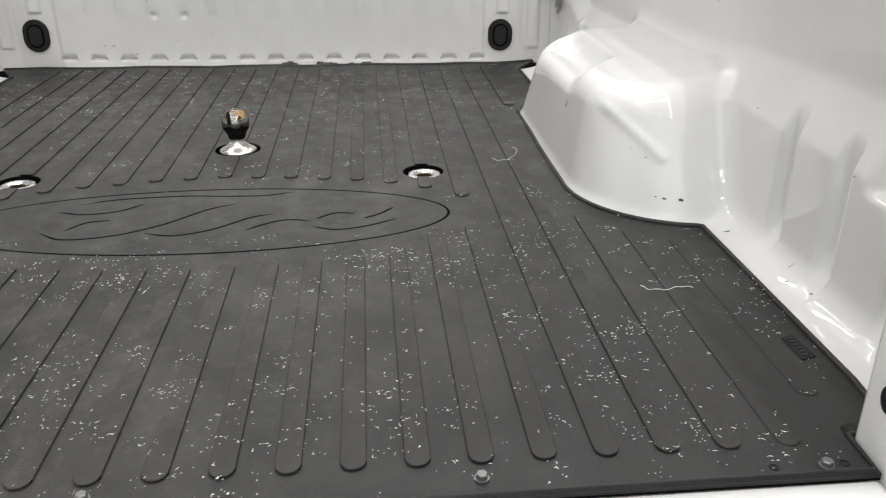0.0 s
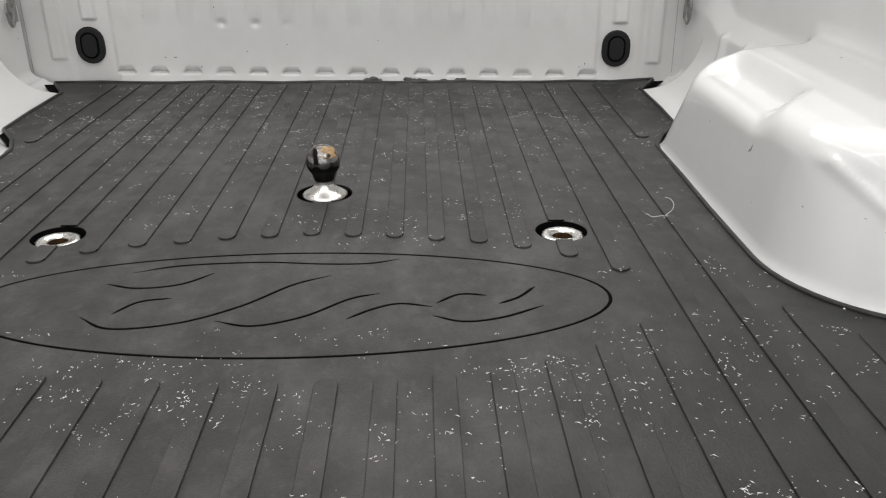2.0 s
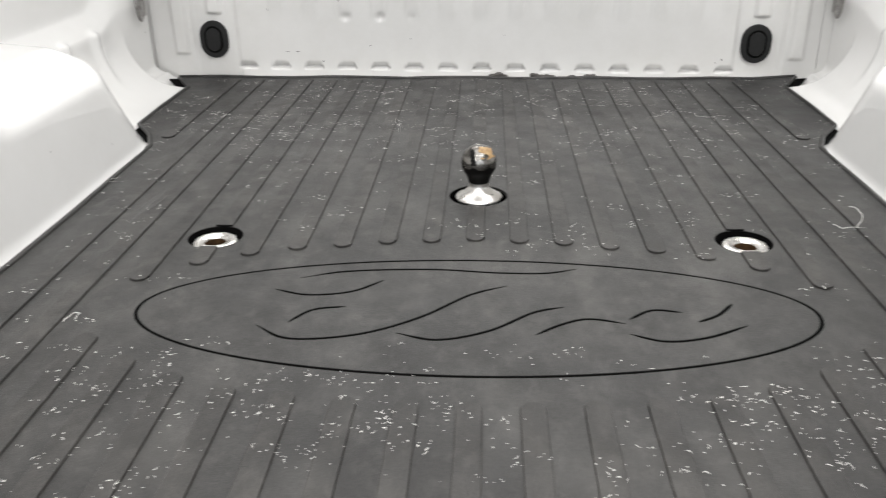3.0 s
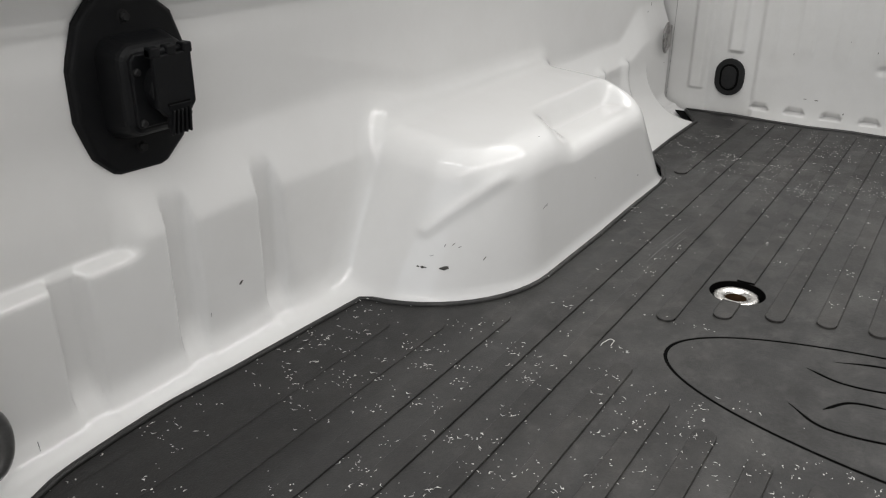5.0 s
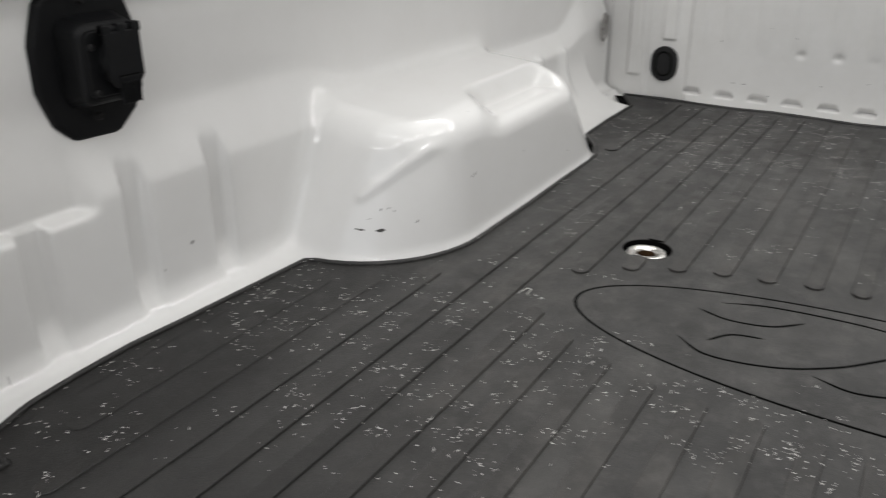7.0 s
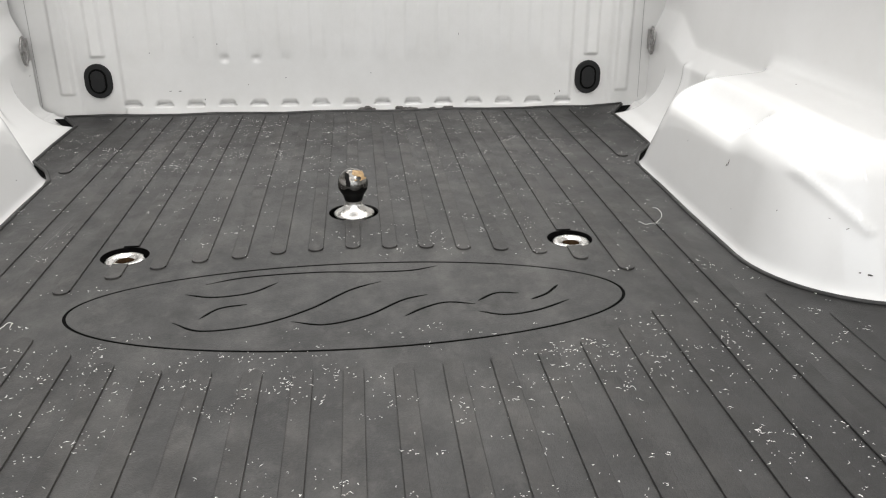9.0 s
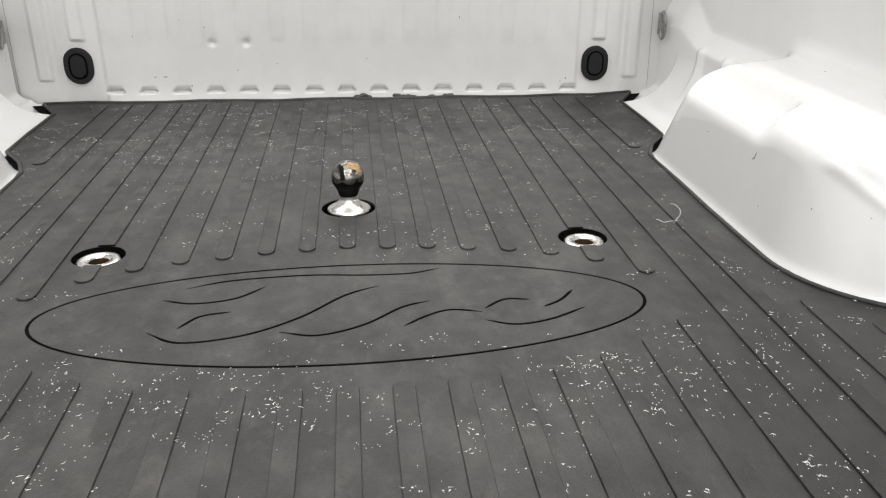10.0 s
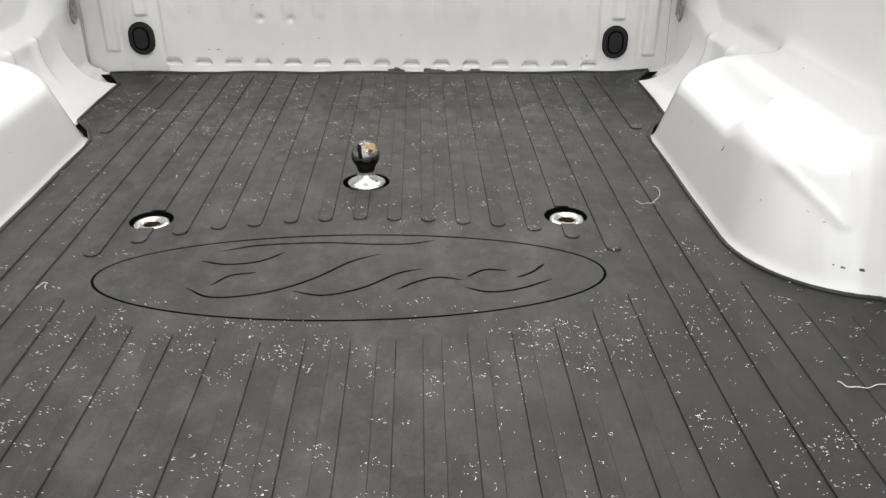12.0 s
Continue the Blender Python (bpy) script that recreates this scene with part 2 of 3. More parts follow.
def tube(points, radius, cyclic=False, sides=8):
    """A round bar along a line of points."""
    pts = [Vector(p) for p in points]
    n = len(pts)
    bm = bmesh.new()
    rings = []
    for k, p in enumerate(pts):
        a = pts[(k - 1) % n] if cyclic or k else p
        b = pts[(k + 1) % n] if cyclic or k < n - 1 else p
        d = (b - a).normalized()
        side = d.cross(Vector((0, 0, 1)))
        if side.length < 1e-3:
            side = d.cross(Vector((0, 1, 0)))
        side.normalize()
        up = side.cross(d)
        r = radius(k / max(1, n - 1)) if callable(radius) else radius
        rings.append([bm.verts.new(p + r * (math.cos(2 * math.pi * s / sides) * side + math.sin(2 * math.pi * s / sides) * up)) for s in range(sides)])
    for k in range(n if cyclic else n - 1):
        a, b = rings[k], rings[(k + 1) % n]
        for s in range(sides):
            bm.faces.new((a[s], a[(s + 1) % sides], b[(s + 1) % sides], b[s]))
    if not cyclic:
        bm.faces.new(rings[0][::-1])
        bm.faces.new(rings[-1])
    bmesh.ops.recalc_face_normals(bm, faces=list(bm.faces))
    return bm


def smoothstep(a, b, v):
    t = np.clip((v - a) / (b - a), 0, 1)
    return t * t * (3 - 2 * t)


def smin(a, b, k):
    h = np.clip(0.5 + 0.5 * (b - a) / k, 0, 1)
    return b + (a - b) * h - k * h * (1 - h)


def smax(a, b, k):
    return -smin(-a, -b, k)


def skin(f, lo, hi, step):
    """Quads on the surface f = 0 inside a box, with normals towards positive f."""
    axes = [np.arange(a, b + step, step) for a, b in zip(lo, hi)]
    X, Y, Z = np.meshgrid(*axes, indexing="ij")
    V = f(X, Y, Z)
    n = np.array(V.shape)
    inside = V < 0
    corners = [(i, j, k) for i in (0, 1) for j in (0, 1) for k in (0, 1)]
    cell = {c: V[c[0]:n[0] - 1 + c[0], c[1]:n[1] - 1 + c[1], c[2]:n[2] - 1 + c[2]] for c in corners}
    total = np.zeros((*(n - 1), 3))
    count = np.zeros(n - 1)
    for c in corners:
        for ax in range(3):
            if c[ax]:
                continue
            d = tuple(v + (1 if m == ax else 0) for m, v in enumerate(c))
            va, vb = cell[c], cell[d]
            cross = (va < 0) != (vb < 0)
            t = np.where(cross, va / np.where(cross, va - vb, 1), 0)
            for m in range(3):
                total[..., m] += np.where(cross, c[m] + (t if m == ax else 0), 0)
            count += cross
    live = count > 0
    index = np.full(live.shape, -1)
    index[live] = np.arange(live.sum())
    at = np.argwhere(live)
    P = (at + total[live] / count[live][:, None]) * step + np.array(lo)
    for _ in range(4):
        e = 4e-4
        v = f(*P.T)
        g = np.stack([(f(*(P + e * np.eye(3)[m]).T) - f(*(P - e * np.eye(3)[m]).T)) / (2 * e) for m in range(3)], -1)
        P = P - np.clip(v / np.maximum((g * g).sum(-1), 0.05), -step, step)[:, None] * g * 0.9
    quads = []
    for ax in range(3):
        o1, o2 = [m for m in range(3) if m != ax]
        a = np.take(inside, range(n[ax] - 1), ax)
        b = np.take(inside, range(1, n[ax]), ax)
        for s in (True, False):
            e = np.argwhere((a != b) & (a == s))
            e = e[(e[:, o1] > 0) & (e[:, o2] > 0) & (e[:, o1] < n[o1] - 1) & (e[:, o2] < n[o2] - 1)]
            ring = []
            for d1, d2 in ((-1, -1), (0, -1), (0, 0), (-1, 0)):
                q = e.copy()
                q[:, o1] += d1
                q[:, o2] += d2
                ring.append(index[q[:, 0], q[:, 1], q[:, 2]])
            ring = np.stack(ring, -1)
            flip = s ^ (ax == 1)
            quads.append(ring if flip else ring[:, ::-1])
    return P, np.concatenate(quads)


# ---- garage round the truck ----
GROUND = -0.92
tagged(part("ground", box(-3.3, 3.3, REAR_LIGHT[0], 4.2, GROUND - 0.1, GROUND), CONCRETE), "grey concrete garage floor", "floor", kind="structure")
tagged(part("ceiling", box(-3.3, 3.3, REAR_LIGHT[0], 4.2, CEILING, CEILING + 0.1), WALL_PAINT), "plain light grey garage ceiling", "ceiling", kind="structure")
for nm, b in (("wall_north", (-3.3, 3.3, 4.2, 4.3)), ("wall_east", (3.3, 3.4, REAR_LIGHT[0], 4.2)), ("wall_west", (-3.4, -3.3, REAR_LIGHT[0], 4.2))):
    tagged(part(nm, box(*b, GROUND, CEILING), WALL_PAINT), "plain light grey garage wall", "wall", kind="structure")

# unseen wall, its opening added to let the rear fill light in
wall = tagged(new("wall_south"), "plain light grey unseen garage wall with an added opening for fill light", "wall", kind="structure")
for x0, x1, z0, z1 in ((-3.3, -REAR_LIGHT[1], GROUND, CEILING), (REAR_LIGHT[1], 3.3, GROUND, CEILING), (-REAR_LIGHT[1], REAR_LIGHT[1], GROUND, REAR_LIGHT[2]), (-REAR_LIGHT[1], REAR_LIGHT[1], REAR_LIGHT[3], CEILING)):
    part("wall_panel", box(x0, x1, REAR_LIGHT[0] - 0.1, REAR_LIGHT[0], z0, z1), WALL_PAINT, wall)

# ---- truck bed ----
bed = empty("truck_bed", pose(0, 0, 0), "white painted pickup truck bed with scuffed wheel arches", "truck bed")
CHANNELS = (-0.440, -0.586, -0.737)


def wall_x(y, z):
    """Inner face of the bed's right side."""
    x = 0.905 - 0.005 * smoothstep(0.15, 0.45, y)
    r = 0.049 + 0.094 * smoothstep(0.25, 0.55, y) - 0.113 * smoothstep(0.940, 0.962, y)
    u = np.clip(1 - (z + 0.005 * (1 - smoothstep(0.25, 0.55, y))) / r, 0, 1)
    low = x - r * (1 - np.sqrt(np.maximum(1 - u * u, 0)))
    back = 1 - smoothstep(-0.675, -0.64, y)
    over = smoothstep(-0.22, 0.06, y) * (1 - smoothstep(0.80, 0.96, y))
    lift = z + over * 0.035
    ramp = 0.5 * np.clip((lift - 0.194) / (0.085 - 0.04 * over), 0, 1) + 0.5 * smoothstep(0.180, 0.300 - 0.045 * over, lift)
    x = low + back * (0.020 * smoothstep(0.173, 0.189, z) + 0.013 * smoothstep(0.189, 0.32, z)) + (1 - back) * 0.034 * ramp + 0.003 * smoothstep(0.385, 0.415, z)
    for c in (0.640, 0.788):
        x = x - 0.009 * np.exp(-((y - c - 0.02 * (z - 0.1)) / 0.017) ** 2) * (1 - smoothstep(0.158, 0.176, z)) * smoothstep(0.02, 0.09, z)
    for c in CHANNELS:
        w = smoothstep(-0.031, -0.021, y - c) * (1 - smoothstep(0.006, 0.028, y - c))
        x = smax(x, low - 0.012 + w * (0.012 + 0.015 * smoothstep(0.0, 0.07, z)), 0.006)
    return x


def arch(x, y, z):
    """Wheel arch: a tapered box with a wide rear corner, a tight front one and a rounded top."""
    y0, y1, x0 = -0.322 + 0.48 * z, 0.513 - 0.50 * z, 0.664 + 0.12 * z
    r = np.where(y < 0.1, 0.220 - 0.48 * z, 0.112 + 0.10 * z)
    cy, hy = (y0 + y1) / 2, (y1 - y0) / 2
    qx, qy = (x0 + r) - x, np.abs(y - cy) - (hy - r)
    d = np.hypot(np.maximum(qx, 0), np.maximum(qy, 0)) + np.minimum(np.maximum(qx, qy), 0) - r
    top = 0.213 - 0.30 * np.maximum(y - 0.30, 0) ** 2 + 0.10 * (x - 0.78)
    pocket = (1 - smoothstep(0.762, 0.790, x)) * smoothstep(-0.035, 0.050, y - 1.0 * (x - 0.70)) * (1 - smoothstep(0.315, 0.405, y))
    top = top * (1 - pocket) + np.minimum(top, 0.171 + 0.05 * (0.76 - x)) * pocket
    return smax(d, z - top, 0.046 - 0.012 * pocket)


def capsule(x, y, z, a, b):
    a, b = np.array(a), np.array(b)
    d = b - a
    px, py, pz = x - a[0], y - a[1], z - a[2]
    t = np.clip((px * d[0] + py * d[1] + pz * d[2]) / (d @ d), 0, 1)
    return np.sqrt((px - t * d[0]) ** 2 + (py - t * d[1]) ** 2 + (pz - t * d[2]) ** 2)


def side_form(x, y, z):
    a = (wall_x(y, z) - x) * 0.95
    b = arch(x, y, z)
    f = smin(a, b, 0.042)
    groove = capsule(x, 0 * y, z, (0.785, 0, 0.102), (0.706, 0, 0.170))
    f = f - 0.0032 * np.exp(-(groove / 0.0088) ** 2) * (y < 0)
    return smin(f, z + 0.014, 0.036)


P, Q = skin(side_form, (0.60, -0.925, -0.03), (0.985, 1.115, 0.53), 0.0055)
for sign in (1, -1):
    verts = P * (sign, 1, 1)
    faces = Q if sign > 0 else Q[:, ::-1]
    me = bpy.data.meshes.new("side_panel")
    me.from_pydata(verts.tolist(), [], faces.tolist())
    me.update()
    part("side_panel", me, PAINT, bed, "white painted pressed steel bed side with wheel arch", smooth=True)


def wall_y(x, z):
    """Front panel: shallow upright ribs that end in sloped feet above the floor."""
    y = 1.105 - 0.022 * x
    z = z + 0.0076 * x + 0.002
    for k in range(-7, 8):
        d = np.abs(x - k * 0.0915)
        wide = np.clip((0.0255 - 0.45 * np.clip(z - 0.012, 0, 0.02) - d) / 0.004, 0, 1)
        y = y + 0.0220 * wide * np.clip((0.0290 - z) / 0.017, 0, 1) * smoothstep(0.0075, 0.0115, z)
        y = y - 0.0030 * (1 - smoothstep(0.016, 0.023, d)) * smoothstep(0.13, 0.19, z)
    for s in (-1, 1):
        y = y - 0.009 * (1 - smoothstep(0.014, 0.023, np.abs(x - s * 0.722))) * smoothstep(0.149, 0.158, z)
        y = y - 0.009 * (1 - smoothstep(0.014, 0.023, np.abs(x - s * 0.818))) * smoothstep(0.042, 0.051, z)
        y = y + 0.008 * smoothstep(0.655, 0.668, s * x) * (1 - smoothstep(0.775, 0.788, s * x))
    for dx, dz, a in ((-0.362, 0.147, 0.0065), (-0.270, 0.147, 0.0065), (-0.185, 0.146, 0.0016)):
        y = y + a * np.exp(-((x - dx) / 0.010) ** 2 - ((z - dz) / 0.009) ** 2)
    return y


gx, gz = np.arange(-0.963, 0.9631, 0.0045), np.arange(-0.02, 0.53, 0.0035)
GX, GZ = np.meshgrid(gx, gz, indexing="ij")
GY = wall_y(GX, GZ)
front = np.stack([GX, GY, GZ], -1).reshape(-1, 3)
nz = len(gz)
grid = [(i * nz + j, (i + 1) * nz + j, (i + 1) * nz + j + 1, i * nz + j + 1) for i in range(len(gx) - 1) for j in range(nz - 1)]
part("front_panel", mesh_from("front_panel", front.tolist(), grid), PAINT_SHADED, bed, "white ribbed steel front panel of the bed", smooth=True)

# unseen rails and plain outer skin give thickness; side rails widened to shade walls
for s in (-1, 1):
    lx, hx = sorted((s * 0.862, s * 1.030))
    part("bed_rail", box(lx, hx, -1.02, 1.16, 0.514, 0.572, 0.010, 3), PAINT, bed, "unseen white top rail of the bed side, widened to shade the wall")
    lx, hx = sorted((s * 1.000, s * 1.014))
    part("outer_panel", box(lx, hx, -1.02, 1.16, -0.42, 0.532, 0.004), PAINT, bed, "white painted outer side of the bed")
part("front_rail", box(-0.862, 0.862, 1.085, 1.160, 0.532, 0.572, 0.010, 3), PAINT, bed, "white painted top rail of the front panel")
part("front_skin", box(-1.000, 1.000, 1.146, 1.160, -0.42, 0.532, 0.004), PAINT, bed, "white painted outer face of the front panel")

# dark seam line in each front corner
for x0, x1 in ((-0.897, -0.893), (0.874, 0.866)):
    pts = [(x0 + (x1 - x0) * k / 24, float(wall_y(np.array(x0), np.array(0.3))) - 0.0006 - 0.0004 * math.sin(k), 0.012 + 0.02 * k) for k in range(25)]
    part("corner_seam", tube(pts, 0.0004, sides=5), SCUFF, bed, "dark joint line in the corner of the bed")

for s, fy in ((-1, -0.9095), (1, -0.898)):
    lx, hx = sorted((s * 0.786, s * 0.955))
    post = part("rear_post", box(lx, hx, -1.02, fy, -0.06, 0.53, 0.006), PAINT, bed, "white painted rear post with a dark slot")
    # dark oval disc on the face paints the shade of a slot hole
    bm = lathe(((0, 0), (0.0125, 0), (0.0125, 0.002), (0, 0.002)), 24)
    bmesh.ops.transform(bm, matrix=pose(s * 0.7852, fy - 0.041, 0.074, 0, -90 * s, 0) @ Matrix.Diagonal((1.25, 1, 1, 1)), verts=bm.verts)
    part("slot", bm, RUBBER_DARK, post, "dark disc painting the slot hole's shade")
    # black cap paints the shaded notch hole beside the post
    bm = lathe(((0, 0.004), (0.008, 0.004), (0.011, 0.0), (0.011, -0.008), (0, -0.008)), 16)
    bmesh.ops.translate(bm, verts=bm.verts, vec=(s * 0.790, fy + 0.010, 0))
    part("drain_plug", bm, RUBBER_DARK, post, "small black cap painting the shaded hole at the post's foot")
part("sill", box(-0.784, 0.784, -1.055, -0.952, -0.06, -0.0095, 0.006), PAINT, bed, "white painted rear sill")
part("tailgate", box(-0.80, 0.80, -1.60, -1.060, -0.10, -0.022, 0.01), PAINT, bed, "white painted tailgate folded down")


# drain grommets in the front panel
def oblong(w, h, segments=10):
    """Rounded-end upright outline in the x, y plane."""
    r, out = w / 2, []
    for cx, a0 in ((h / 2 - r, 0), (-(h / 2 - r), 180)):
        for k in range(segments + 1):
            a = math.radians(a0 + 180 * k / segments)
            out.append((r * math.cos(a), cx + r * math.sin(a)))
    return out


for s in (-1, 1):
    m = pose(s * 0.722 - 0.007, float(wall_y(np.array(s * 0.722), np.array(0.09))) - 0.0005, 0.0825 - 0.0055 * s, 90, 0, 0)
    g = part("grommet", prism(oblong(0.078, 0.100), 0, 0.008, 0.003), RUBBER_DARK, bed, "black rubber oblong grommet")
    g.matrix_world = m
    # near-black ring painting a shaded groove in the grommet
    part("grommet_rim", prism(oblong(0.050, 0.072), 0.0075, 0.0095, 0.0008), GAP, g)
    part("grommet_plug", prism(oblong(0.039, 0.061), 0.009, 0.0118, 0.0015), RUBBER_DARK, g)

# ---- rubber bed mat ----
mat_thing = empty("bed_mat", pose(0, 0, 0), "dark grey ribbed rubber bed mat strewn with pale flakes", "mat")
PITCH, HALF = 0.065, 0.0133
HOLES = ((-0.392, 0.0, 0.041), (0.392, 0.0, 0.041), (0.002, 0.180, 0.0487))
half_edge = [(0.0, -0.957), (0.783, -0.957), (0.786, -0.900), (0.842, -0.893), (0.850, -0.80), (0.849, -0.326)]
for k in range(13):
    a = math.radians(10 + 80 * k / 12)
    half_edge.append((0.880 - 0.220 * math.sin(a), -0.105 - 0.220 * math.cos(a)))
half_edge += [(0.660, 0.10), (0.668, 0.452), (0.700, 0.530), (0.752, 0.606), (0.757, 0.75), (0.757, 0.945), (0.785, 0.995), (0.822, 1.062)]
front_edge = [(0.70 - 0.10 * k, 1.046 - 0.020 * (0.70 - 0.10 * k) + 0.008 * math.sin(k * 1.9)) for k in range(15)]
left_rear = [(-0.857, -0.331), (-0.860, -0.410), (-0.863, -0.490), (-0.866, -0.580), (-0.871, -0.670), (-0.869, -0.750), (-0.864, -0.820), (-0.852, -0.866), (-0.838, -0.893), (-0.786, -0.900), (-0.783, -0.957)]
OUTLINE = half_edge[1:] + front_edge + [(-x, y) for x, y in half_edge[:5:-1]] + left_rear


def ring_points(cx, cy, rx, ry, n=64):
    return [(cx + rx * math.cos(2 * math.pi * k / n), cy + ry * math.sin(2 * math.pi * k / n)) for k in range(n)]


def smooth_line(points, n=14):
    """Catmull-Rom line through a few points."""
    p = [Vector((*q, 0)) for q in points]
    p = [2 * p[0] - p[1], *p, 2 * p[-1] - p[-2]]
    out = []
    for a, b, c, d in zip(p, p[1:], p[2:], p[3:]):
        for k in range(n):
            t = k / n
            out.append(0.5 * (2 * b + (c - a) * t + (2 * a - 5 * b + 4 * c - d) * t * t + (3 * b - a - 3 * c + d) * t ** 3))
    return out + [p[-2]]


def slot(points, w):
    """Closed outline of a narrow cut along a line, pointed at both ends."""
    line = smooth_line(points)
    left, right = [], []
    for k, q in enumerate(line):
        d = (line[min(k + 1, len(line) - 1)] - line[max(k - 1, 0)]).normalized()
        h = w * min(1.0, 0.25 + 6 * min(k, len(line) - 1 - k) / len(line))
        left.append((q.x - d.y * h, q.y + d.x * h))
        right.append((q.x + d.y * h, q.y - d.x * h))
    return left + right[::-1]


EMBLEM = (  # plain flowing strokes inside the oval
    ((-0.235, -0.134), (-0.17, -0.112), (-0.06, -0.104), (0.03, -0.112), (0.095, -0.112), (0.140, -0.098)),
    ((-0.260, -0.168), (-0.215, -0.182), (-0.160, -0.172), (-0.120, -0.138)),
    ((-0.225, -0.254), (-0.200, -0.222), (-0.160, -0.212)),
    ((-0.262, -0.262), (-0.215, -0.292), (-0.135, -0.280), (-0.065, -0.238), (-0.005, -0.178), (0.045, -0.150)),
    ((-0.090, -0.276), (-0.040, -0.290), (0.020, -0.268), (0.075, -0.222), (0.115, -0.206)),
    ((0.075, -0.276), (0.108, -0.250), (0.142, -0.236), (0.185, -0.246)),
    ((0.185, -0.270), (0.225, -0.286), (0.275, -0.276), (0.330, -0.246)),
    ((0.190, -0.236), (0.222, -0.212), (0.258, -0.216)),
    ((0.272, -0.240), (0.300, -0.222), (0.325, -0.192)),
)


def flat_curve(name, loops, depth):
    cu = bpy.data.curves.new(name, "CURVE")
    cu.dimensions, cu.fill_mode, cu.extrude = "2D", "BOTH", depth / 2
    for loop in loops:
        sp = cu.splines.new("POLY")
        sp.points.add(len(loop) - 1)
        for q, (x, y) in zip(sp.points, loop):
            q.co = (x, y, 0, 1)
        sp.use_cyclic_u = True
    ob = bpy.data.objects.new(name, cu)
    me = bpy.data.meshes.new_from_object(ob)
    bpy.data.objects.remove(ob)
    bpy.data.curves.remove(cu)
    return me


# widened where the near-black base paints shaded gaps beside the mat
BASE_OUTLINE = [(x * (1.03 if y > 0.95 and abs(x) > 0.75 else 1.02 if 0.47 < y < 0.62 else 1.0), y) for x, y in OUTLINE]
hole_loops = [ring_points(x, y, r, r) for x, y, r in HOLES]
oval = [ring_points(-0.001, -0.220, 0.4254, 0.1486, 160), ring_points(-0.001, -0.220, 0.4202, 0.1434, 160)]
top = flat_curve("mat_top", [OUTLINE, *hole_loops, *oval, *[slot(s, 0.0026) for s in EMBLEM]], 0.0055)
sheet = part("top_layer", top, RUBBER, mat_thing)
sheet.location.z = -0.00275
# near-black strips just below the surface paint the grooves' shade
shade_fill = part("groove_grime", flat_curve("groove_grime", [*oval, *[slot(s, 0.0026) for s in EMBLEM]], 0.002), GAP, mat_thing, "near-black strips painting the shade of the moulded grooves")
shade_fill.location.z = -0.0017
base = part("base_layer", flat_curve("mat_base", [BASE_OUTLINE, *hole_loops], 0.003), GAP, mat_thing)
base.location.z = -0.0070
line = [Vector((x * 0.9935, y + (0.003 if y < -0.5 else -0.003), 0.0005 + max(0.0, min(0.004, (-0.857 - x) * 0.25)))) for x, y in OUTLINE]
part("edge_lip", tube(line, 0.0045, True, 6), RUBBER, mat_thing, "raised rounded rim of the mat", smooth=True)

# the left rear border of the mat curls up the bed side
drape = smooth_line([(-0.853, -0.331), *left_rear[1:8], (-0.852, -0.884)], 6)
verts, faces = [], []
for k, q in enumerate(drape):
    rise = max(0.0, min(0.005, (-0.855 - q.x) * 0.30))
    for j in range(8):
        t = j / 7
        verts.append((-0.835 + (q.x + 0.835) * t, q.y, 0.0004 + rise * t * t))
for k in range(len(drape) - 1):
    faces += [(k * 8 + j, k * 8 + j + 1, k * 8 + j + 9, k * 8 + j + 8) for j in range(7)]
part("curled_border", mesh_from("curled_border", verts, faces), RUBBER, mat_thing, "border of the mat curling up the side", smooth=True)


def rib(x, y0, y1, high=0.0030, cut=0):
    """One raised moulded rib with rounded ends."""
    out = []
    for cy, a0 in ((y1 - HALF, 0), (y0 + HALF, 180)):
        for k in range(9):
            a = math.radians(a0 + 180 * k / 8)
            out.append((HALF * math.cos(a), cy + HALF * math.sin(a)))
    if cut:  # +1: the front end, -1: the rear end runs straight into a hole
        end = y1 if cut > 0 else y0
        square = [(px, end) for px in (HALF, -HALF)[::cut]]
        out = square + out[9:] if cut > 0 else out[:9] + square
    bm = prism(out, -0.0005, high, 0.0006, 1)
    count = len(bm.faces)
    # thin near-black outline at the foot paints the shade along the rib
    grow = 1 + 0.00085 / HALF
    mid = (y0 + y1) / 2
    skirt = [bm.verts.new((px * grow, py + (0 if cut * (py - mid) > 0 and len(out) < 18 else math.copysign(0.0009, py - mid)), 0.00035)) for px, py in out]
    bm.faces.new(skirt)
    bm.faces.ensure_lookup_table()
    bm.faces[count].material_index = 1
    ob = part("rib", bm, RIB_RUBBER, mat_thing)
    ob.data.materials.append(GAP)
    ob.location.x = x
    return ob


FRONT_FROM = (-0.006, -0.012, -0.018, -0.031, -0.042, -0.063, -0.095, -0.146)
REAR_TO = (-0.416, -0.414, -0.409, -0.402, -0.393, -0.371, -0.338, -0.290)
for k in range(-12, 13):
    x, n = k * PITCH, abs(k)
    far = 1.016 - 0.02 * x
    if n < 8:
        y0 = FRONT_FROM[n] - 0.004
        if n == 0:
            rib(x, y0, 0.1305, cut=1)
            rib(x, 0.2295, far, cut=-1)
        elif n == 6:
            rib(x, y0, -0.0395, cut=1)
            rib(x, 0.0395, far, cut=-1)
        else:
            rib(x, y0, far)
        rib(x, -0.908, REAR_TO[n])
    elif n < 10:
        rib(x, -0.908, far)
    elif n == 10:
        rib(x, -0.908, -0.254, 0.0024)
        rib(x, 0.500, far)
    elif n == 11:
        rib(x, -0.908, -0.326, 0.0014)
    else:
        rib(x, -0.822, -0.366, 0.0010)


